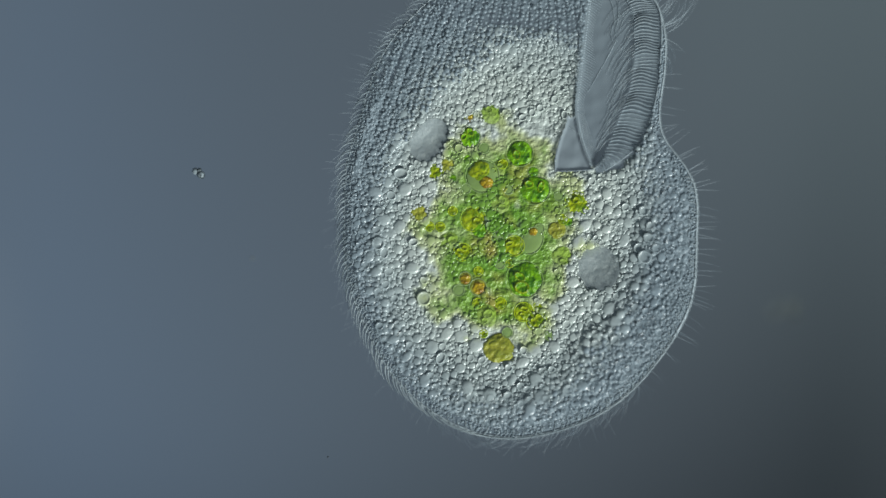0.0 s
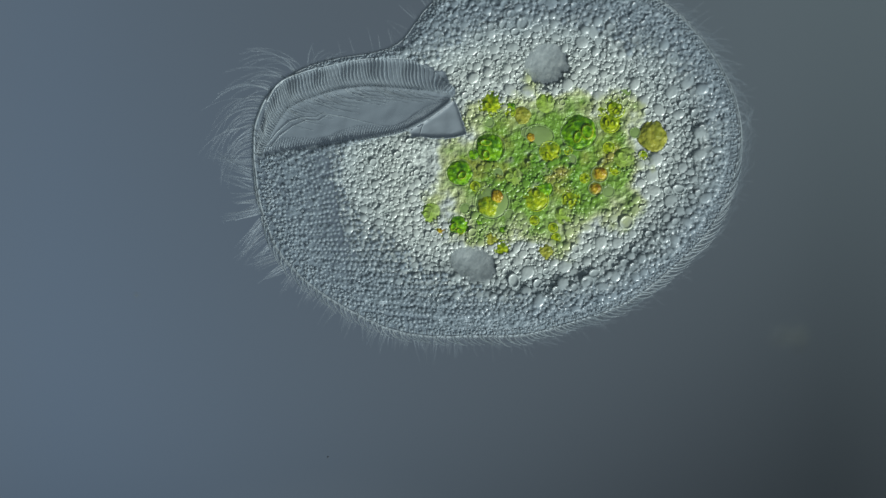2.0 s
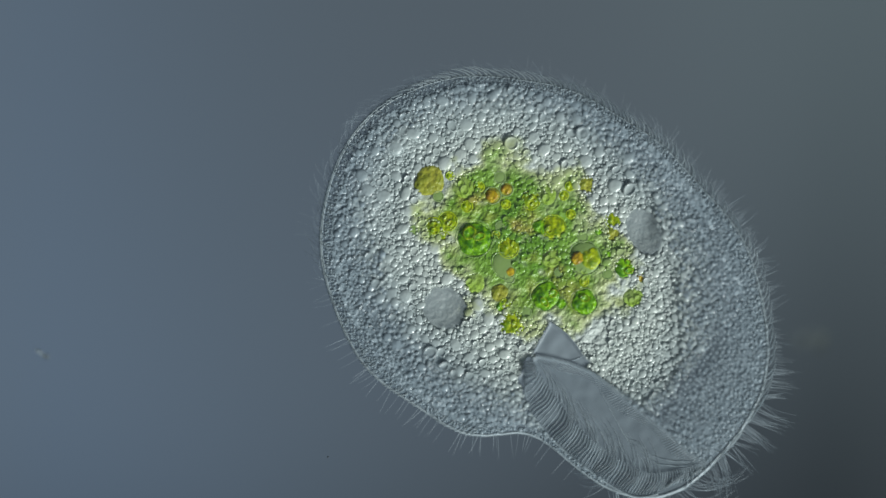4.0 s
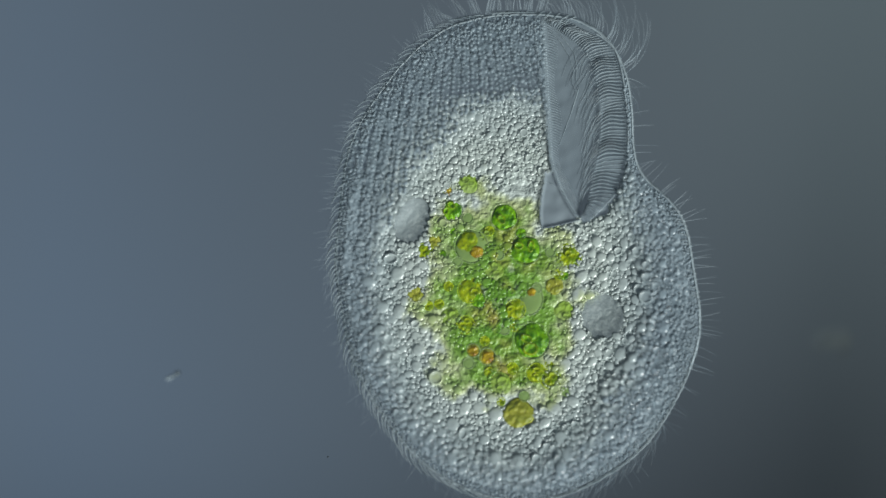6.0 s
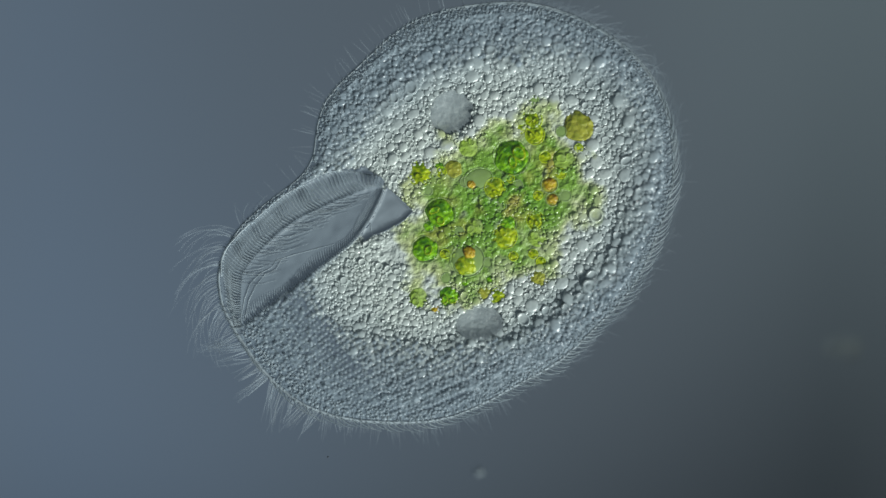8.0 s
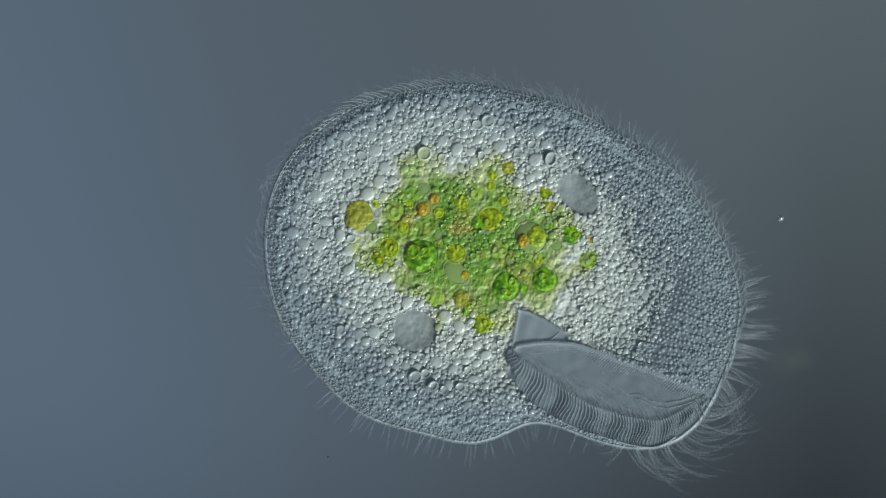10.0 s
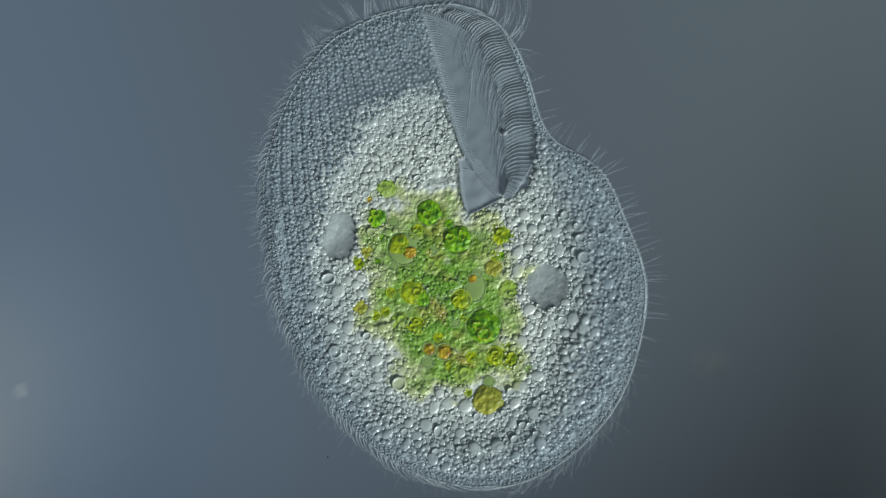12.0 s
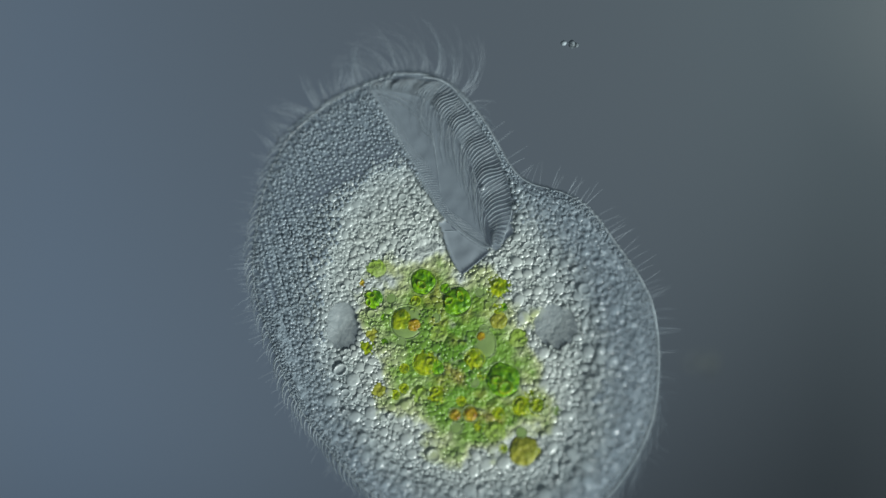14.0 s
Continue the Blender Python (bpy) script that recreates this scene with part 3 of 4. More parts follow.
def build_vesicles(cell):
    """Packed droplets: the larger ones singly, the small ones joined."""
    placed, grid = [], {}
    sizes = [rng.uniform(10.5, 14.5) for _ in range(60)] + [rng.uniform(7, 10) for _ in range(260)] + [rng.uniform(4.5, 7) for _ in range(2300)] + [rng.uniform(2.2, 4.5) for _ in range(5200)]
    for r in sizes:
        for _ in range(14):
            x, y = rng.uniform(-290, 290), rng.uniform(-390, 330)
            c = core(x, y)
            limit = (1.11 if r < 8 else 1.04) + 0.06 * step(100, 220, y)
            if c > limit + rng.uniform(-0.24 if r > 5 else -0.12, 0.14) or share(x, y) > 0.93 or in_mouth(x, y) or vacuole_share(x, y, r * rng.uniform(-0.4 if r < 5 else 0.3, 0.9)) < 0.96:
                continue
            if r > 4.6 and mouth_side(x, y, 8) > 0.05:
                continue
            g = green(x, y)
            if g < 0.85 and (r > 8.5 or noise.noise(Vector((x * 0.022, y * 0.022, 5.7))) < 0.12 + (0.08 if r < 4.2 else 0)):
                continue
            if near_food(x, y, r * 0.35 if r > 4 else -r * 1.2) and rng.random() < (1.0 if r > 4 or g > 0.7 else 0.8):
                continue
            if r > 9 and (y > 60 or c < 0.5):
                continue
            if r > 5.5 and y > 215 and rng.random() < 0.6:
                continue
            key = (int(x // 16), int(y // 16))
            if any(math.hypot(x - a, y - b) < (r + s) * (0.76 if r > 6 else 0.62) for i in (-2, -1, 0, 1, 2) for j in (-2, -1, 0, 1, 2) for a, b, s in grid.get((key[0] + i, key[1] + j), ())):
                continue
            grid.setdefault(key, []).append((x, y, r))
            placed.append((x, y, r, c, g))
            break
    placed.sort(key=lambda q: -q[2])
    h = Heap()
    for k, (x, y, r, c, g) in enumerate(placed):
        z = inner(x, y) + 4.6 * (1 - step(0.70, 0.98, c)) - 1.8 + rng.uniform(-0.8, 0.8) - 3.0 * mouth_side(x, y, 12)
        stretch, turn = rng.uniform(0.70, 1.0), rng.uniform(0, math.pi)
        tall = (0.8 + r * rng.uniform(0.10, 0.26)) * (0.8 if g < 0.8 else 1.0)
        pick = h if k >= 300 else Heap()
        form = rng.choice((PILL, PILL, PILL, RIMMED, BUTTON)) if r > 4.2 else PILL_S
        pick.add(form, (x, y, z), (r, r * stretch, tall * (1.3 if form is RIMMED else 1.0)), RIM_SLOTS if form is RIMMED else 0, turn)
        if k < 300:
            pick.make("vesicle", [M_DROP, M_WALL], cell)
    h.make("small_vesicles", [M_DROP, M_WALL], cell, "packed small clear and green-tinted droplets", kind="stuff")


def lump(parent, name, r, material, label, grain, lift=0.0, flat=0.34):
    """A flattened clump with an uneven outline and rounded grains, in one skin."""
    seed = rng.uniform(0, 90)
    sides, rings = (44, 14) if r > 14 else (28, 9)
    verts, faces = [(0, 0, (lift + r * flat) * U)], []
    for k in range(1, rings + 1):
        p = k / rings
        for i in range(sides):
            a = 2 * math.pi * i / sides
            w = 0.92 + 0.20 * noise.noise(Vector((math.cos(a) * 1.5, math.sin(a) * 1.5, seed)))
            x, y = r * w * p * math.cos(a), r * w * p * math.sin(a)
            cells = noise.voronoi(Vector((x / grain, y / grain, seed)))[0][0]
            z = lift + r * flat * (1 - p ** 2.6) + grain * 0.26 * (0.5 - cells ** 1.6) * (1 - p ** 6) - (1.5 if k == rings else 0)
            verts.append((x * U, y * U, z * U))
    for i in range(sides):
        j = (i + 1) % sides
        faces.append([0, 1 + i, 1 + j])
        for k in range(rings - 1):
            a = 1 + k * sides
            faces.append([a + i, a + sides + i, a + sides + j, a + j])
    verts.append((0, 0, (lift - r * flat) * U))
    last = 1 + (rings - 1) * sides
    faces += [[last + i, len(verts) - 1, last + (i + 1) % sides] for i in range(sides)]
    return soup(name, verts, faces, material, parent, label)


def ring(parent, name, a, b, material, thick=1.3, lift=2.0):
    h = Heap()
    h.tube([(a * math.cos(2 * math.pi * i / 28), b * math.sin(2 * math.pi * i / 28), lift) for i in range(29)], thick, 0, 5)
    return h.make(name, material, parent)


def build_food(cell):
    stuff = {"leaf": M_LEAF, "lime": M_LIME, "olive": M_OLIVE, "pale": M_TINT}
    words = {"leaf": "deep green food vacuole packed with algae", "lime": "yellow-green food vacuole", "olive": "olive half-digested food vacuole",
             "amber": "small food vacuole with an amber core", "mixed": "large vacuole with green and amber food", "drop": "oval clear vacuole with an amber crystal",
             "bead": "small empty clear green vacuole", "pale": "faint pale green food vacuole"}
    for x, y, r, sort in FOOD + FOOD_2 + FOOD_3:
        z = inner(x, y) + (0.8 if sort == "pale" else 2.6 if y < -200 else 1.8)
        h = Heap()
        long = 1.35 if sort == "drop" else 1.0
        small = 0.8 if sort in ("leaf", "olive", "pale") else 1.0
        h.add(BUTTON, (0, 0, 0), (r * small, r * long * small, r * 0.11), 0)
        sap = {"leaf": M_LEAF, "lime": M_LIME, "olive": M_OLIVE, "pale": M_TINT, "mixed": M_CLEAR, "amber": M_OLIVE, "drop": M_CLEAR, "bead": M_CLEAR}[sort]
        ob = h.make("food_vacuole", sap, cell, words[sort])
        ob.location = Vector((x, y, z)) * U
        # it lies on the slope of the inner plasm
        rise_x, rise_y = (inner(x + 0.6 * r, y) - inner(x - 0.6 * r, y)) / (1.2 * r), (inner(x, y + 0.6 * r) - inner(x, y - 0.6 * r)) / (1.2 * r)
        ob.rotation_euler = (math.atan(rise_y), -math.atan(rise_x), rng.uniform(-0.5, 0.5) if sort != "drop" else -0.35)
        if sort not in ("pale", "olive"):
            ring(ob, "membrane", r * 1.0, r * long, M_GLINT if sort == "lime" else M_FILM, 0.85 if sort != "leaf" else 0.5, 0.7)
        if sort in stuff:
            lump(ob, "food", r * 1.0, stuff[sort], "", max(6.0, r * 0.33), 0.3, 0.075)
            # the algae in it, still round
            for k in range(0 if sort == "olive" else rng.choice((2, 3)) if r > 24 else rng.choice((1, 2)) if r > 15 else 0):
                w, d = 2.1 * k + x + rng.uniform(-0.5, 0.5), rng.uniform(0.15, 0.55) * r
                g = Heap()
                g.add(RIMMED, (0, 0, 0), (r * rng.uniform(0.22, 0.46), r * rng.uniform(0.2, 0.4), rng.uniform(1.6, 2.6)), [0, 0, 1, 1, 1] * 16, rng.uniform(0, 3))
                c = g.make("food_cell", [stuff[sort], M_LIME if sort != "pale" else M_TINT], ob)
                c.location = Vector((d * math.cos(w), d * math.sin(w), 0.3 + r * 0.075)) * U
        elif sort == "amber":
            c = lump(ob, "amber_core", r * 0.84, M_AMBER, "golden amber core", 4.5, r * 0.04, 0.2)
            c.location = Vector((0.05 * r, -0.08 * r, 0)) * U
        elif sort == "mixed":
            c = lump(ob, "food", r * 0.78, M_LIME, "", 7, r * 0.03, 0.16)
            c.location = Vector((-0.2 * r, 0.15 * r, 0)) * U
            c = lump(ob, "amber_core", r * 0.42, M_AMBER, "dark amber core", 5, r * 0.1, 0.2)
            c.location = Vector((0.35 * r, -0.25 * r, 0)) * U
        elif sort == "drop":
            c = lump(ob, "crystal", r * 0.46, M_AMBER, "amber crystal", 5, r * 0.06, 0.2)
            c.location = Vector((-0.3 * r, 0.75 * r, 0)) * U


def build_vacuoles(cell):
    """Clear round lenses that lie in the inner plasm and follow its slope."""
    sides = 48
    for x, y, a, b, turn in VACUOLES:
        h = Heap()
        mid = inner(x, y)
        for k, (p, z) in enumerate(((1.0, -1.6), (0.99, 0.1), (0.95, 0.8), (0.8, 1.1), (0.6, 1.1), (0.4, 1.1), (0.2, 1.1))):
            for i in range(sides):
                c, d = math.cos(2 * math.pi * i / sides), math.sin(2 * math.pi * i / sides)
                w = p * (1 + 0.06 * noise.noise(Vector((2 * c, 2 * d, x * 0.1))))
                px, py = a * w * c * math.cos(turn) - b * w * d * math.sin(turn), a * w * c * math.sin(turn) + b * w * d * math.cos(turn)
                h.v.append((px * U, py * U, (inner(x + px, y + py) - mid + z) * U))
            if k:
                h.f += [[(k - 1) * sides + i, (k - 1) * sides + (i + 1) % sides, k * sides + (i + 1) % sides, k * sides + i] for i in range(sides)]
        h.f += [[6 * sides + i for i in range(sides)], [i for i in reversed(range(sides))]]
        h.s = [0] * len(h.f)
        ob = h.make("contractile_vacuole", M_VAC, cell, "smooth clear grey contractile vacuole")
        ob.location = Vector((x, y, mid + 0.2)) * U


MEMBRANELLES = []


def build_oral(cell):
    """Band of membranelles, the beaded membrane opposite, and hairs in the hollow."""
    count = 78
    for i in range(count):
        s = i / (count - 1)
        near, far = along(BAND_IN, s), along(BAND_OUT, s)
        reach = far - near
        side = Vector((-reach.y, reach.x)).normalized()
        h = Heap()
        n = 11
        # the beat runs along the band in waves, so that some plates stand up and some lie flat
        beat = math.sin(i * 0.72) + 0.5 * math.sin(i * 0.31 + 1)
        swell = (1 + 0.75 * beat) * rng.uniform(0.8, 1.15)
        base = len(h.v)
        floor = top(*((near + far) / 2))
        for j in range(n):
            u = j / (n - 1)
            wave = (2.4 + 1.4 * beat) * math.sin(u * 1.6 * math.pi) - 5 * (1 - u) ** 2 + rng.uniform(-0.4, 0.4)
            spot = reach * u + side * wave
            tall = top(*(near + spot)) - floor + (0.7 + 2.0 * math.sin(0.15 + u * 2.8) ** 0.5) * max(0.3, swell)
            for o, z in ((-1.9, -6), (1.9, -6), (0.6, tall), (-0.6, tall)):
                h.v.append(((spot.x + side.x * o) * U, (spot.y + side.y * o) * U, z * U))
        for j in range(n - 1):
            for e in range(4):
                f = (e + 1) % 4
                h.f.append([base + j * 4 + e, base + j * 4 + f, base + (j + 1) * 4 + f, base + (j + 1) * 4 + e])
                h.s.append(0)
        h.f += [[base, base + 1, base + 2, base + 3], [base + (n - 1) * 4 + e for e in (3, 2, 1, 0)]]
        h.s += [0, 0]
        ob = h.make("membranelle", M_PLATE, cell, "pale comb-like membranelle of the oral band")
        here = Vector((near.x, near.y, floor)) * U
        ob.location = here
        MEMBRANELLES.append((ob, here, i))
    # beads along the mouth's edge, each with a short lash into the hollow
    h = Heap()
    y = 104.0
    while y < 448:
        x = mouth_left(y)
        z = 25.0 if y < 400 else 23.0
        h.add(BALL_1, (x - 2, y, z), (3.1, 2.0, 2.7), 0)
        drop = 16 + 5 * math.sin(y * 0.05)
        h.tube([(x, y, z - 1), (x + 0.5 * drop, y - 4, 24), (x + drop, y - 9, 23)], 0.85, 0, 3, 0.4)
        y += 4.6 if y > 190 else 3.4
    for i in range(40):
        y = 240 + i * 5.2
        x = mouth_left(y) - 8 - 10 * step(240, 440, y) + rng.uniform(-1.0, 1.0)
        if share(x, y) < 0.95:
            h.add(BALL_1, (x, y, top(x, y) + 0.6), (rng.uniform(1.8, 2.6), 1.9, 2.2), 0)
    h.make("beaded_membrane", M_PLATE, cell, "beaded membrane along the mouth's edge", kind="stuff")
    h = Heap()
    for i in range(64):
        root = along(BAND_IN, rng.uniform(0.08, 0.72))
        ln, swing = rng.uniform(24, 80), rng.uniform(-0.25, 0.25)
        ways = ((0, 0), (-0.16, -0.15 + swing * 0.1), (-0.36, -0.48 + swing * 0.4), (-0.50, -0.92 + swing))
        pts = [(root.x + ln * a, root.y + ln * b) for a, b in ways]
        if all(mouth(px, py) > 0.5 for px, py in pts[1:]):
            h.tube([(px, py, top(px, py) + 1.4) for px, py in pts], rng.uniform(0.5, 0.9), 0, 3, 0.4)
    # the undulating folds that close the hollow in front
    for shift in (0, 7):
        fold = ((108, 440), (128, 414), (142, 390), (148, 365), (143, 342), (150, 325))
        h.tube([(x - shift + rng.uniform(-2, 2), y - shift * 0.6, 22.8) for x, y in fold], 1.0, 0, 4, 0.7)
    h.tube([(148, 328, 22.6), (138, 300, 22.6), (124, 266, 22.6), (109, 231, 22.6)], 0.9, 0, 4, 0.5)
    h.make("oral_hairs", M_PLATE, cell, "fine long hairs lying in the mouth", kind="stuff")
    # rim of the gullet, the mouth and the lip
    h = Heap()
    for line, thick in ((((70, 86), (67, 106), (68, 128), (73, 150), (80, 168)), 1.2), (((70, 86), (92, 89), (115, 93), (138, 98)), 1.0), (((80, 168), (92, 162), (98, 158)), 0.9)):
        h.tube([(x, y, 24.5) for x, y in line], 0.75 * thick, 0, 5)
    h.tube([(mouth_left(y) - 5, y, 26 if y < 400 else 23) for y in range(104, 440, 8)], 1.2, 0, 5)
    h.tube([(*(along(BAND_OUT, i / 40) + Vector((2.5, 0.5))), 25) for i in range(31)], 1.5, 0, 5)
    h.make("mouth_rim", M_RIM, cell, "pale folded rim of the mouth and gullet")


TUFTS = []


def build_cilia(cell):
    """Cilia all round the edge: single and straight on the flanks, combed back behind, in long fans at the front."""
    n = 132
    for i in range(n):
        a = 2 * math.pi * i / n
        here = Vector((edge(a) * math.cos(a), edge(a) * math.sin(a), EQUATOR))
        ahead = Vector((edge(a + 0.01) * math.cos(a + 0.01), edge(a + 0.01) * math.sin(a + 0.01), EQUATOR))
        tangent = (ahead - here).normalized()
        normal = Vector((tangent.y, -tangent.x, 0))
        w = (a + math.pi) % (2 * math.pi) - math.pi
        front = step(0.30, 0.90, math.sin(a)) * (0.0 if 0.2 < a < 0.98 else 1.0)
        back = tangent if math.cos(a) < 0 else -tangent  # towards the rear end
        comb = step(0.972, 0.996, math.cos(a - 1.15))  # at the lip long strands curve over towards the mouth
        flank = step(-0.95, -0.65, w) * (1 - step(0.80, 0.95, w))
        h = Heap()
        gap = edge(a) * 2 * math.pi / n
        hairs = []  # offset along the edge, length, lean back, curl, gather
        if comb > 0.3:
            for c in range(9):
                hairs.append((rng.uniform(-0.6, 0.6), rng.uniform(55, 112) * (0.7 + 0.3 * comb), -0.25 - rng.uniform(0, 0.35), -rng.uniform(0.3, 0.75), 0.3))
        elif front > 0.15 and a > 1.85:
            # a close short fringe
            lean = rng.uniform(-0.15, 0.25)
            for c in range(9):
                hairs.append(((c + rng.uniform(0, 1)) / 9 - 0.5, rng.uniform(16, 34) * rng.choice((0.8, 1, 1, 1.5)), lean + rng.uniform(-0.12, 0.12), rng.uniform(-0.05, 0.12), rng.uniform(0.0, 0.3)))
        elif front > 0.15:
            reach, lean, count = rng.uniform(0.75, 1.25), rng.uniform(-0.3, 0.5), rng.choice((10, 14, 18))
            for c in range(count):
                hairs.append((rng.uniform(-0.5, 0.5), (24 + 36 * front) * reach * rng.uniform(0.55, 1.1), lean + rng.uniform(-0.10, 0.10), rng.uniform(-0.05, 0.12), rng.uniform(0.1, 0.7)))
        elif flank > 0.5:
            for c in range(rng.choice((1, 1, 2))):
                hairs.append((rng.uniform(-0.5, 0.5), rng.uniform(28, 46), rng.uniform(-0.1, 0.25), rng.uniform(-0.05, 0.1), 0.0))
        else:
            for c in range(5):
                hairs.append(((c + rng.uniform(0, 1)) / 5 - 0.5, rng.uniform(26, 44), rng.uniform(0.5, 1.25), rng.uniform(0.0, 0.4), 0.0))
            if rng.random() < 0.65:
                hairs.append((rng.uniform(-0.5, 0.5), rng.uniform(26, 46), rng.uniform(-0.1, 0.35), 0.05, 0.0))
        for off, ln, lean, curl, gather in hairs:
            pts, dip = [], rng.uniform(-8, 6)
            for k in range(7):
                u = k / 6
                way = lean * (0.6 + 0.4 * u) + curl * u
                d = (normal * math.cos(way) + back * math.sin(way)) * ln * u
                pts.append(tangent * off * gap * (1 - gather * u) + d + Vector((0, 0, dip * u)) - normal * 3)
            h.tube([p[:] for p in pts], rng.uniform(0.6, 0.95), 0, 3, 0.3)
        ob = h.make("cilia_tuft", M_HAIR, cell, "tuft of fine pale cilia")
        ob.location = here * U
        TUFTS.append((ob, here * U, i, front, comb))
    # stubby cilia on the upper face
    h = Heap()
    for _ in range(150):
        a, p = rng.uniform(0, 2 * math.pi), rng.uniform(0.8, 0.95)
        x, y = p * edge(a) * math.cos(a), p * edge(a) * math.sin(a)
        if in_mouth(x, y):
            continue
        z = top(x, y)
        h.tube([(x, y, z), (x * 1.015, y * 1.015, z + 6), (x * 1.04, y * 1.04 - 2, z + 9)], 0.8, 0, 3, 0.5)
    h.make("surface_cilia", M_HAIR, cell, "short cilia standing on the skin", kind="stuff")


def build_ciliate():
    cell = new("ciliate")
    tagged(cell, "grey see-through ciliate full of green food, adrift in water", "ciliate")
    build_body(cell)
    build_pellicle(cell)
    build_granules(cell)
    build_endoplasm(cell)
    build_food(cell)
    build_vacuoles(cell)
    build_oral(cell)
    build_cilia(cell)
    build_vesicles(cell)
    return cell


# ---- small things adrift in the water ----
def place(x, y, z=0.0):
    """From the plan's picture-like grid (origin at the upper corner of the field) to the world, at depth z in metres."""
    grow = (EYE - z) / EYE
    return Matrix.Translation(((x - 784) * U * grow, (441 - y) * U * grow, z))


def build_particle(kind, label, beads, material):
    h = Heap()
    for x, y, z, r in beads:
        h.add(BALL_2, (1.2 * x, 1.2 * y, z), (1.1 * r, 0.95 * r, 0.95 * r), 0, rng.uniform(0, 3))
    ob = h.make(kind, material, None, label)
    return tagged(ob, category="particle")


def build_passing_cell(label):
    """A yellowish cell far out of focus: clear oval shells that imitate its soft glow, and a food mass inside."""
    cell = new("swimming_cell")
    # the three outer shells, the pellicle too, are sized as a glow fading outwards
    for name, size, material in (("pellicle", (400, 219, 52), M_HALO), ("halo_shell", (209, 108, 36), M_HALO), ("inner_halo_shell", (130, 63, 28), M_VEIL), ("food_mass", (97, 46, 19), M_HAZE)):
        h = Heap()
        h.add(BALL_3, (0, 0, 0), size, 0)
        h.make(name, material, cell)
    return tagged(cell, label, "cell")


# ---- motion ----
# seconds, place x, y and z in working units, lean about x and y, turn in degrees
CELL_ROWS = (
    (0.0, 117, 60, -3.8, -0.3, -0.3, -7.2), (0.5, 111, 59, -4.2, 0.1, -0.3, 22.3), (1.0, 57, 115, -3.6, 0.1, -0.5, 49.6), (1.5, -60, 160, -3.2, -0.3, -0.5, 68.3),
    (1.7, -94, 177, -3.5, -0.8, -0.3, 78.8), (1.8, -2, 163, -3.4, -0.2, -0.1, 84.7), (1.9, 113, 147, -3.2, 0.3, 0.1, 92.4), (2.0, 138, 148, -3.1, 0.1, -0.1, 99.7),
    (2.5, 158, 125, -3.1, -0.2, -0.2, 136.9), (3.0, 162, 69, -1.5, -0.1, -0.4, 172.3), (3.2, 169, 45, -1.2, 0.1, -0.4, 184.5), (3.9, 167, -13, -0.6, -0.2, -0.3, 225.0),
    (4.6, 148, -64, 0.0, -0.2, -0.2, 265.9), (5.3, 126, -92, 0.8, -0.5, -0.1, 307.8), (5.5, 127, -84, 1.0, -0.1, 0.2, 326.2), (6.0, 109, -54, 0.6, -0.4, 0.1, 363.2),
    (6.5, 62, -68, 1.5, 0.0, 0.0, 396.0), (7.0, -41, 52, 1.5, -0.2, 0.2, 419.1), (7.3, -71, 70, 1.5, 0.3, 0.7, 443.8), (7.4, 0, 71, 1.5, -0.1, -0.2, 448.4),
    (7.5, 42, 71, 1.5, -0.2, -0.1, 452.7), (8.0, 58, 63, -1.5, 0.0, -0.1, 487.6), (8.5, 79, 42, -7.3, 0.1, -0.5, 520.8), (8.7, 81, 30, -7.0, -0.2, -0.6, 533.0),
    (9.4, 82, 0, -5.8, -0.1, 0.0, 574.0), (10.1, 76, -12, -5.2, -0.1, 0.3, 615.4), (10.8, 79, 3, -3.8, -0.1, 0.3, 656.6), (11.0, 85, 21, -3.2, -0.1, -0.3, 673.7),
    (11.5, 30, -12, -4.8, -0.2, -0.3, 705.5), (12.0, 2, -42, -4.2, 0.1, -0.4, 736.4), (12.5, 21, -121, -3.0, -0.5, -0.5, 747.5), (13.0, 25, -145, 0.0, -1.3, -1.0, 748.0),
    (13.5, 21, -157, 0.5, -1.4, -1.1, 746.8), (14.0, 16, -155, 0.5, -1.4, -1.1, 749.9))


def cell_pose(row):
    t, x, y, z, lx, ly, turn = row
    lean = Vector((radians(lx), radians(ly), 0))
    tilt = Matrix.Rotation(lean.length, 4, lean.normalized()) if lean.length > 1e-6 else Matrix.Identity(4)
    return Matrix.Translation((x * U, y * U, z * U)) @ tilt @ Matrix.Rotation(radians(turn), 4, "Z")


HAZE_Z = 0.58  # high over the cell, near the lens
HAZE_ROWS = ((0.0, -620, 1300, 35), (11.5, -600, 1260, 35), (11.9, -420, 960, 40), (12.0, -215, 830, 40), (12.1, -10, 705, 41), (12.2, 90, 595, 42), (12.3, 170, 455, 40), (12.4, 260, 330, 39), (12.5, 400, 225, 38), (12.6, 580, 150, 30),
             (12.8, 710, 118, 18), (13.0, 800, 122, 10), (13.2, 975, 115, 2), (13.4, 1120, 85, -6), (13.6, 1355, 78, -9), (13.8, 1480, 95, -10), (14.0, 1960, 60, -10))


def drift_rows(rows, z, turn=40.0):
    return [(t, place(x, y, z) @ Matrix.Rotation(radians(turn * math.sin(1.7 * t + x * 0.01)), 4, "Z")) for t, x, y in rows]


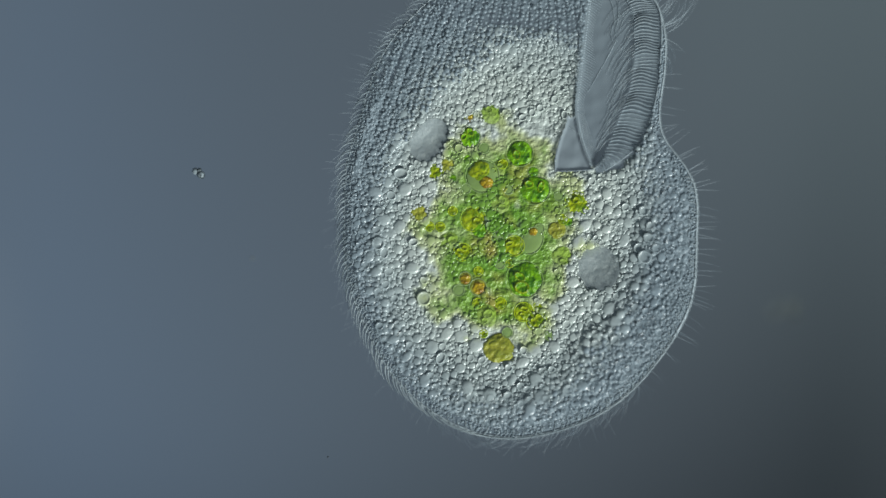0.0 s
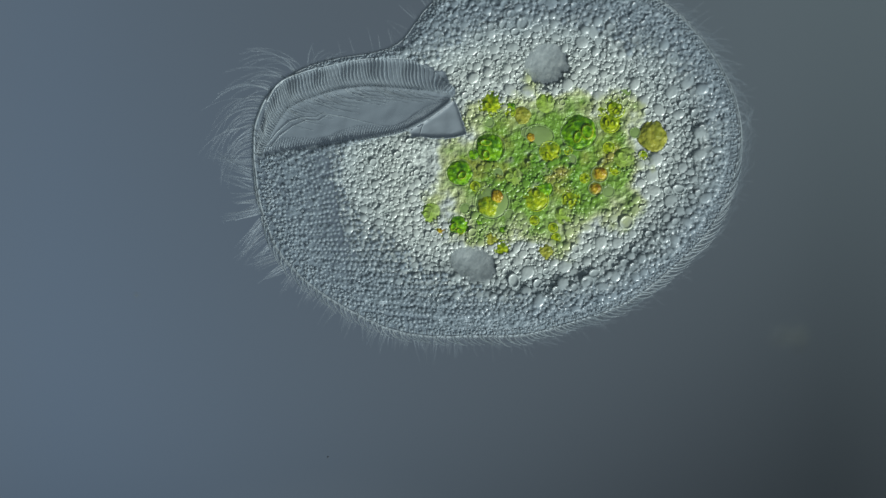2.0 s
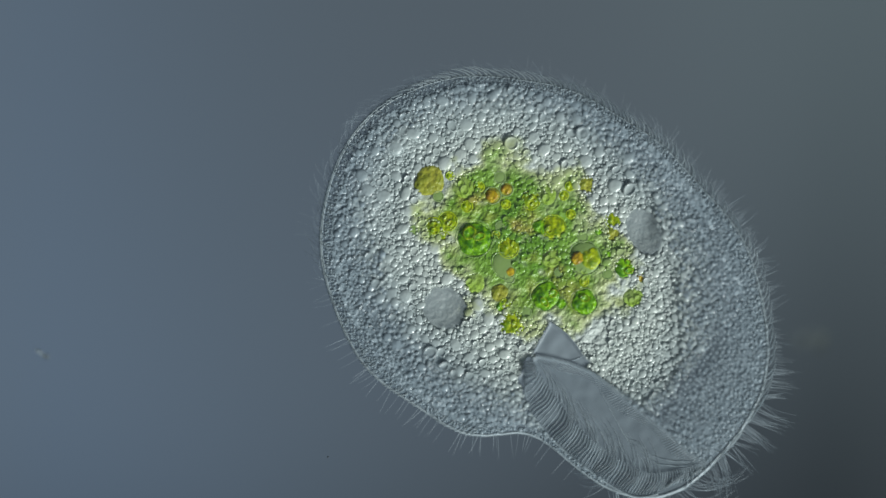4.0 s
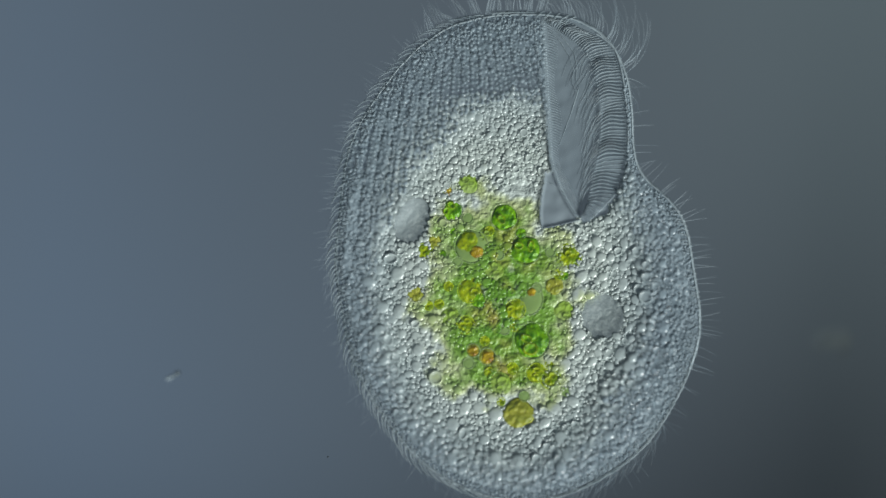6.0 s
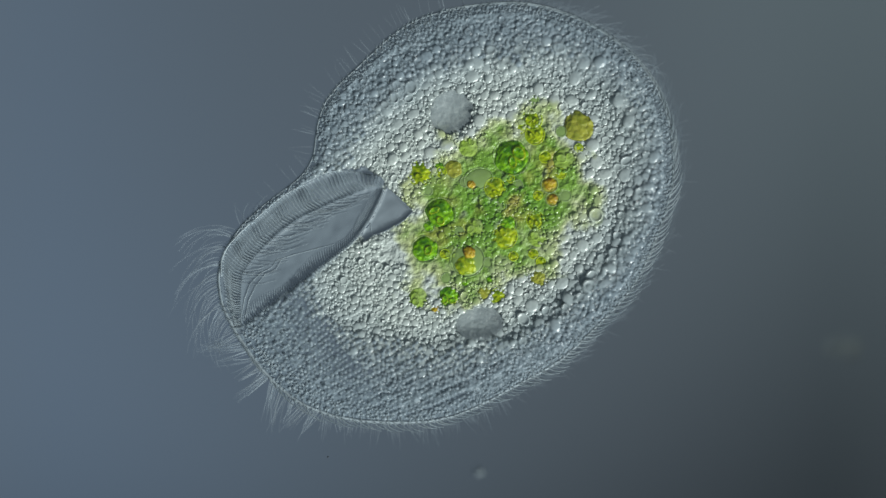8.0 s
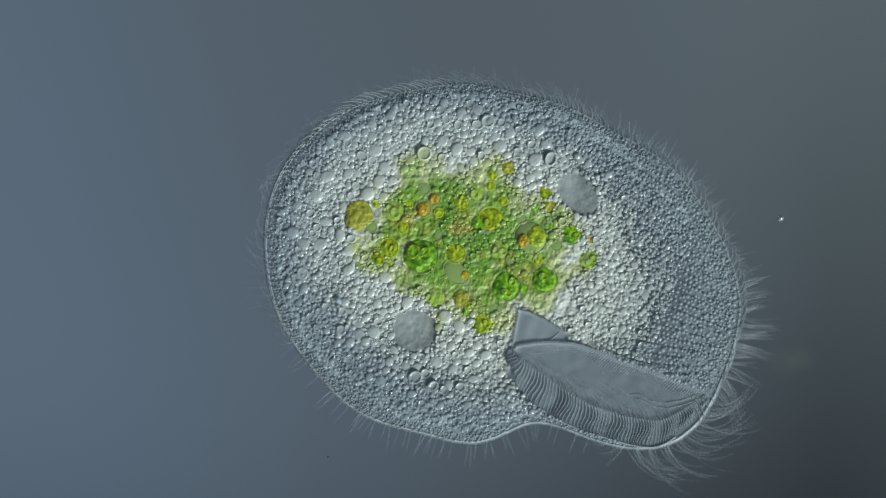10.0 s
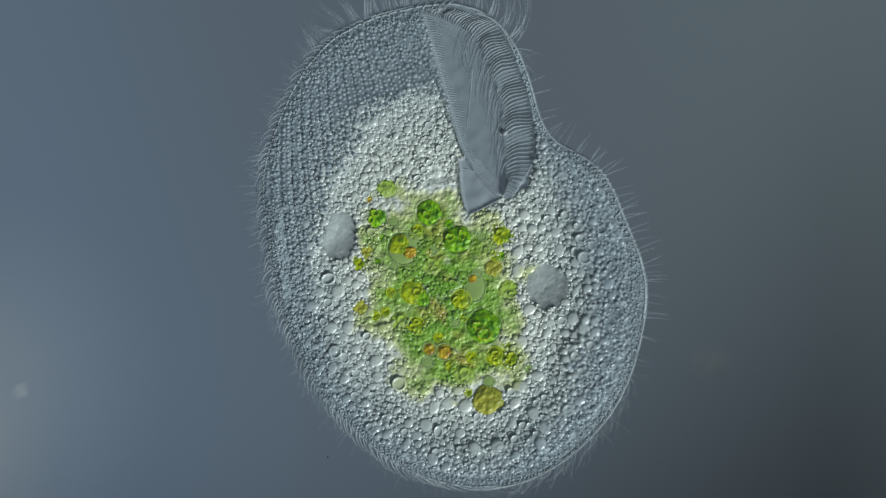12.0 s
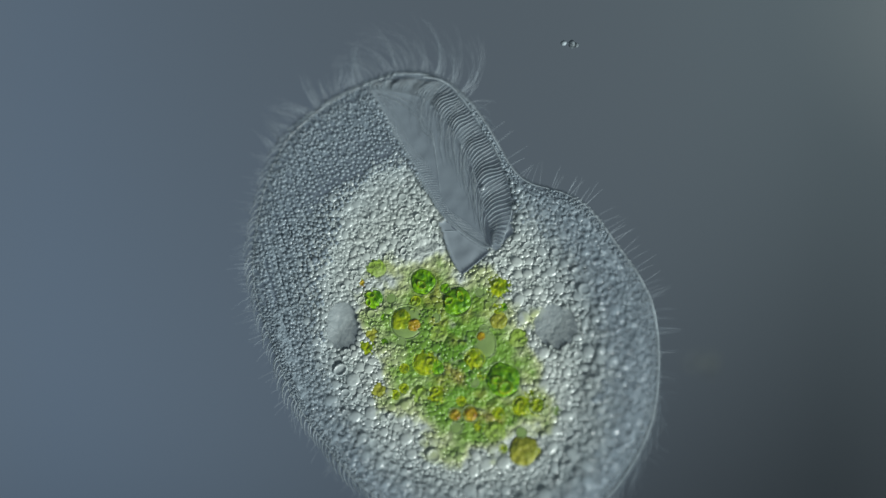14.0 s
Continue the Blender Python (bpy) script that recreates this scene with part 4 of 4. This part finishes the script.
def build_drifters():
    """Particles with their ways: seconds and places on the plan."""
    pair = ((-4, 2, 0, 6), (5, -1, 1, 7), (1, 5, 2, 4))
    rod = ((-9, 0, 0, 3), (-4, 0, 0, 3.4), (2, 0, 0, 3.4), (8, 1, 0, 4.5))
    ring = ((0, 0, 0, 8), (-5, 4, 0, 4))
    a = build_particle("particle", "tiny dark-and-bright particle adrift in water", pair, M_DUSK)
    DRIFTERS.append((a, drift_rows(((0, 350, 307), (0.2, 336, 312), (0.5, 310, 355), (0.7, 262, 368), (0.9, 262, 344), (1.0, 285, 322), (1.4, 160, 240), (2.0, -80, 200), (14, -300, 200)), 0.019)))
    b = build_particle("particle", "minute pale speck adrift in water", ((0, 0, 0, 3), (3, 1, 0, 2)), M_FAINT)
    DRIFTERS.append((b, drift_rows(((0, 445, 457), (0.5, 422, 538), (1.5, 390, 605), (1.8, 420, 600), (2.0, 240, 522), (3.0, -60, 470), (14, -200, 400)), 0.002)))
    c = build_particle("bacterium", "small rod with a dark end, tumbling in water", rod, M_DUSK)
    DRIFTERS.append((c, drift_rows(((0, -120, 620), (3.2, -60, 620), (5.3, 308, 656), (5.7, 310, 664), (6.1, 304, 668), (6.5, 297, 697), (7.0, 285, 700), (7.2, 284, 704), (7.3, 292, 690), (7.5, 420, 640), (8.0, 760, 480), (14, 800, 520)), 0.002)))
    d = build_particle("particle", "blurred pale bead drifting below the cell", ring, M_DUSK)
    DRIFTERS.append((d, drift_rows(((0, 560, 1100), (5.3, 570, 980), (6.1, 575, 880), (6.5, 577, 822), (7.0, 578, 800), (7.2, 588, 790), (7.4, 696, 804), (7.5, 790, 815), (7.7, 808, 820), (8.1, 868, 848), (8.5, 930, 915), (14, 1000, 1100)), -0.02)))
    e = build_particle("particle", "small round bead adrift in water", ring, M_SPECK)
    DRIFTERS.append((e, drift_rows(((0, 600, 1200), (8.7, 630, 1000), (10.5, 640, 900), (10.8, 656, 862), (11.0, 680, 875), (11.3, 695, 915), (14, 750, 1200)), 0.019)))
    f = build_particle("particle", "dark-edged paired particle adrift in water", ((-6, 2, 0, 5), (6, -1, 0, 7), (12, -3, 0, 4)), M_DUSK)
    DRIFTERS.append((f, drift_rows(((0, -300, 900), (11.8, -200, 700), (12.3, 210, 280), (12.5, 440, 170), (12.9, 640, 130), (13.3, 1000, 30), (13.5, 1005, 72), (13.6, 984, 42), (13.8, 965, 60), (14, 1005, 78)), 0.026, 10)))
    g = build_particle("particle", "faint smudge far out of focus", ((-14, 0, 0, 12), (10, 4, 6, 14), (14, -10, 0, 9)), M_FAINT)
    DRIFTERS.append((g, drift_rows(((0, 1385, 545), (1.5, 1390, 590), (5.3, 1460, 600), (8.5, 1490, 620), (10, 1400, 640), (11, 1290, 640), (14, 1240, 640)), -0.076, 5)))
    k = build_particle("particle", "bright blurred bead beside the passing cell", ring, M_BRIGHT)
    DRIFTERS.append((k, drift_rows(((0, -300, 560), (0.3, -180, 575), (0.5, 32, 665), (0.7, 260, 890), (1.0, 400, 1060), (14, 420, 1200)), 0.029)))
    dust = build_particle("dust_speck", "tiny black speck of dust on the glass", ((0, 0, 0, 1.3), (1, 0.4, 0, 0.9)), M_DARK)
    dust.matrix_basis = place(580, 809, FOCUS * U)
    # bacteria that swim round the passing cell
    for k, (dx, dy, zz) in enumerate(((22, 62, 0.061), (110, 92, 0.068), (165, 150, 0.074), (250, 140, 0.081), (-120, -60, 0.081), (-40, 40, 0.068))):
        ob = build_particle("bacterium", "blurred bright rod swimming by the passing cell", ((-4, 0, 0, 3.4), (1, 1, 0, 4.4), (5, 2, 0, 3)), M_BRIGHT)
        tagged(ob, group="bacteria round the passing cell")
        fade = 1.0 if k < 4 else 0.9
        rows = []
        for t, x, y, turn in HAZE_ROWS:
            c, s = math.cos(radians(turn - 38)), math.sin(radians(turn - 38))
            rows.append((t, x + fade * (dx * c + dy * s * 0.3), y - fade * (dy * c - dx * s * 0.3)))
        DRIFTERS.append((ob, drift_rows(rows, zz, 30)))
    haze = build_passing_cell("yellowish cell swimming past far out of focus")
    DRIFTERS.append((haze, [(t, place(x, y, HAZE_Z) @ Matrix.Rotation(radians(turn), 4, "Z")) for t, x, y, turn in HAZE_ROWS]))
    haze = build_passing_cell("yellowish cell passing the field's edge out of focus")
    DRIFTERS.append((haze, [(t, place(x, y, HAZE_Z) @ Matrix.Rotation(radians(30), 4, "Z")) for t, x, y in ((0, -480, 740), (0.3, -200, 755), (0.5, 40, 835), (0.7, 220, 1080), (1.0, 380, 1250), (14, 420, 1400))]))
    # the bead caught in the mouth
    bead = build_particle("bead", "small clear bead caught in the mouth", ((0, 0, 0, 5.2), (2, 1, 1, 3)), M_BEAD)
    rows = [(0, place(1900, 420, 0.03)), (8.7, place(1760, 330, 0.03)), (9.4, place(1600, 340, 0.03)), (10.1, place(1340, 400, 0.03))]
    for row in CELL_ROWS:
        if row[0] > 10.5:
            late = step(11, 12.5, row[0])
            rows.append((row[0], cell_pose(row) @ Matrix.Translation(Vector((157 + 20 * late, 222 - 22 * late, 25)) * U)))
    DRIFTERS.append((bead, rows))


def motions():
    for ob, rows in DRIFTERS:
        walk(ob, rows)
    walk(ciliate, [(row[0], cell_pose(row)) for row in CELL_ROWS])
    times = [0.2 * i for i in range(71)]
    for ob, here, i, front, comb in TUFTS:
        swing = 5 + 9 * front * (1 - 0.6 * comb)
        # late on the front cilia are swept over the mouth
        walk(ob, [(t, Matrix.Translation(here) @ Matrix.Rotation(radians(swing * math.sin(7.3 * t + i * (1.1 - 0.8 * comb)) - 20 * comb * step(11.8, 12.4, t)), 4, "Z")) for t in times])
    for ob, here, i in MEMBRANELLES:
        walk(ob, [(t, Matrix.Translation(here) @ Matrix.Rotation(radians(3 * math.sin(9.1 * t - i * 0.5)), 4, "Z")) for t in times])


DRIFTERS = []
build_setting()
ciliate = build_ciliate()
build_drifters()
motions()
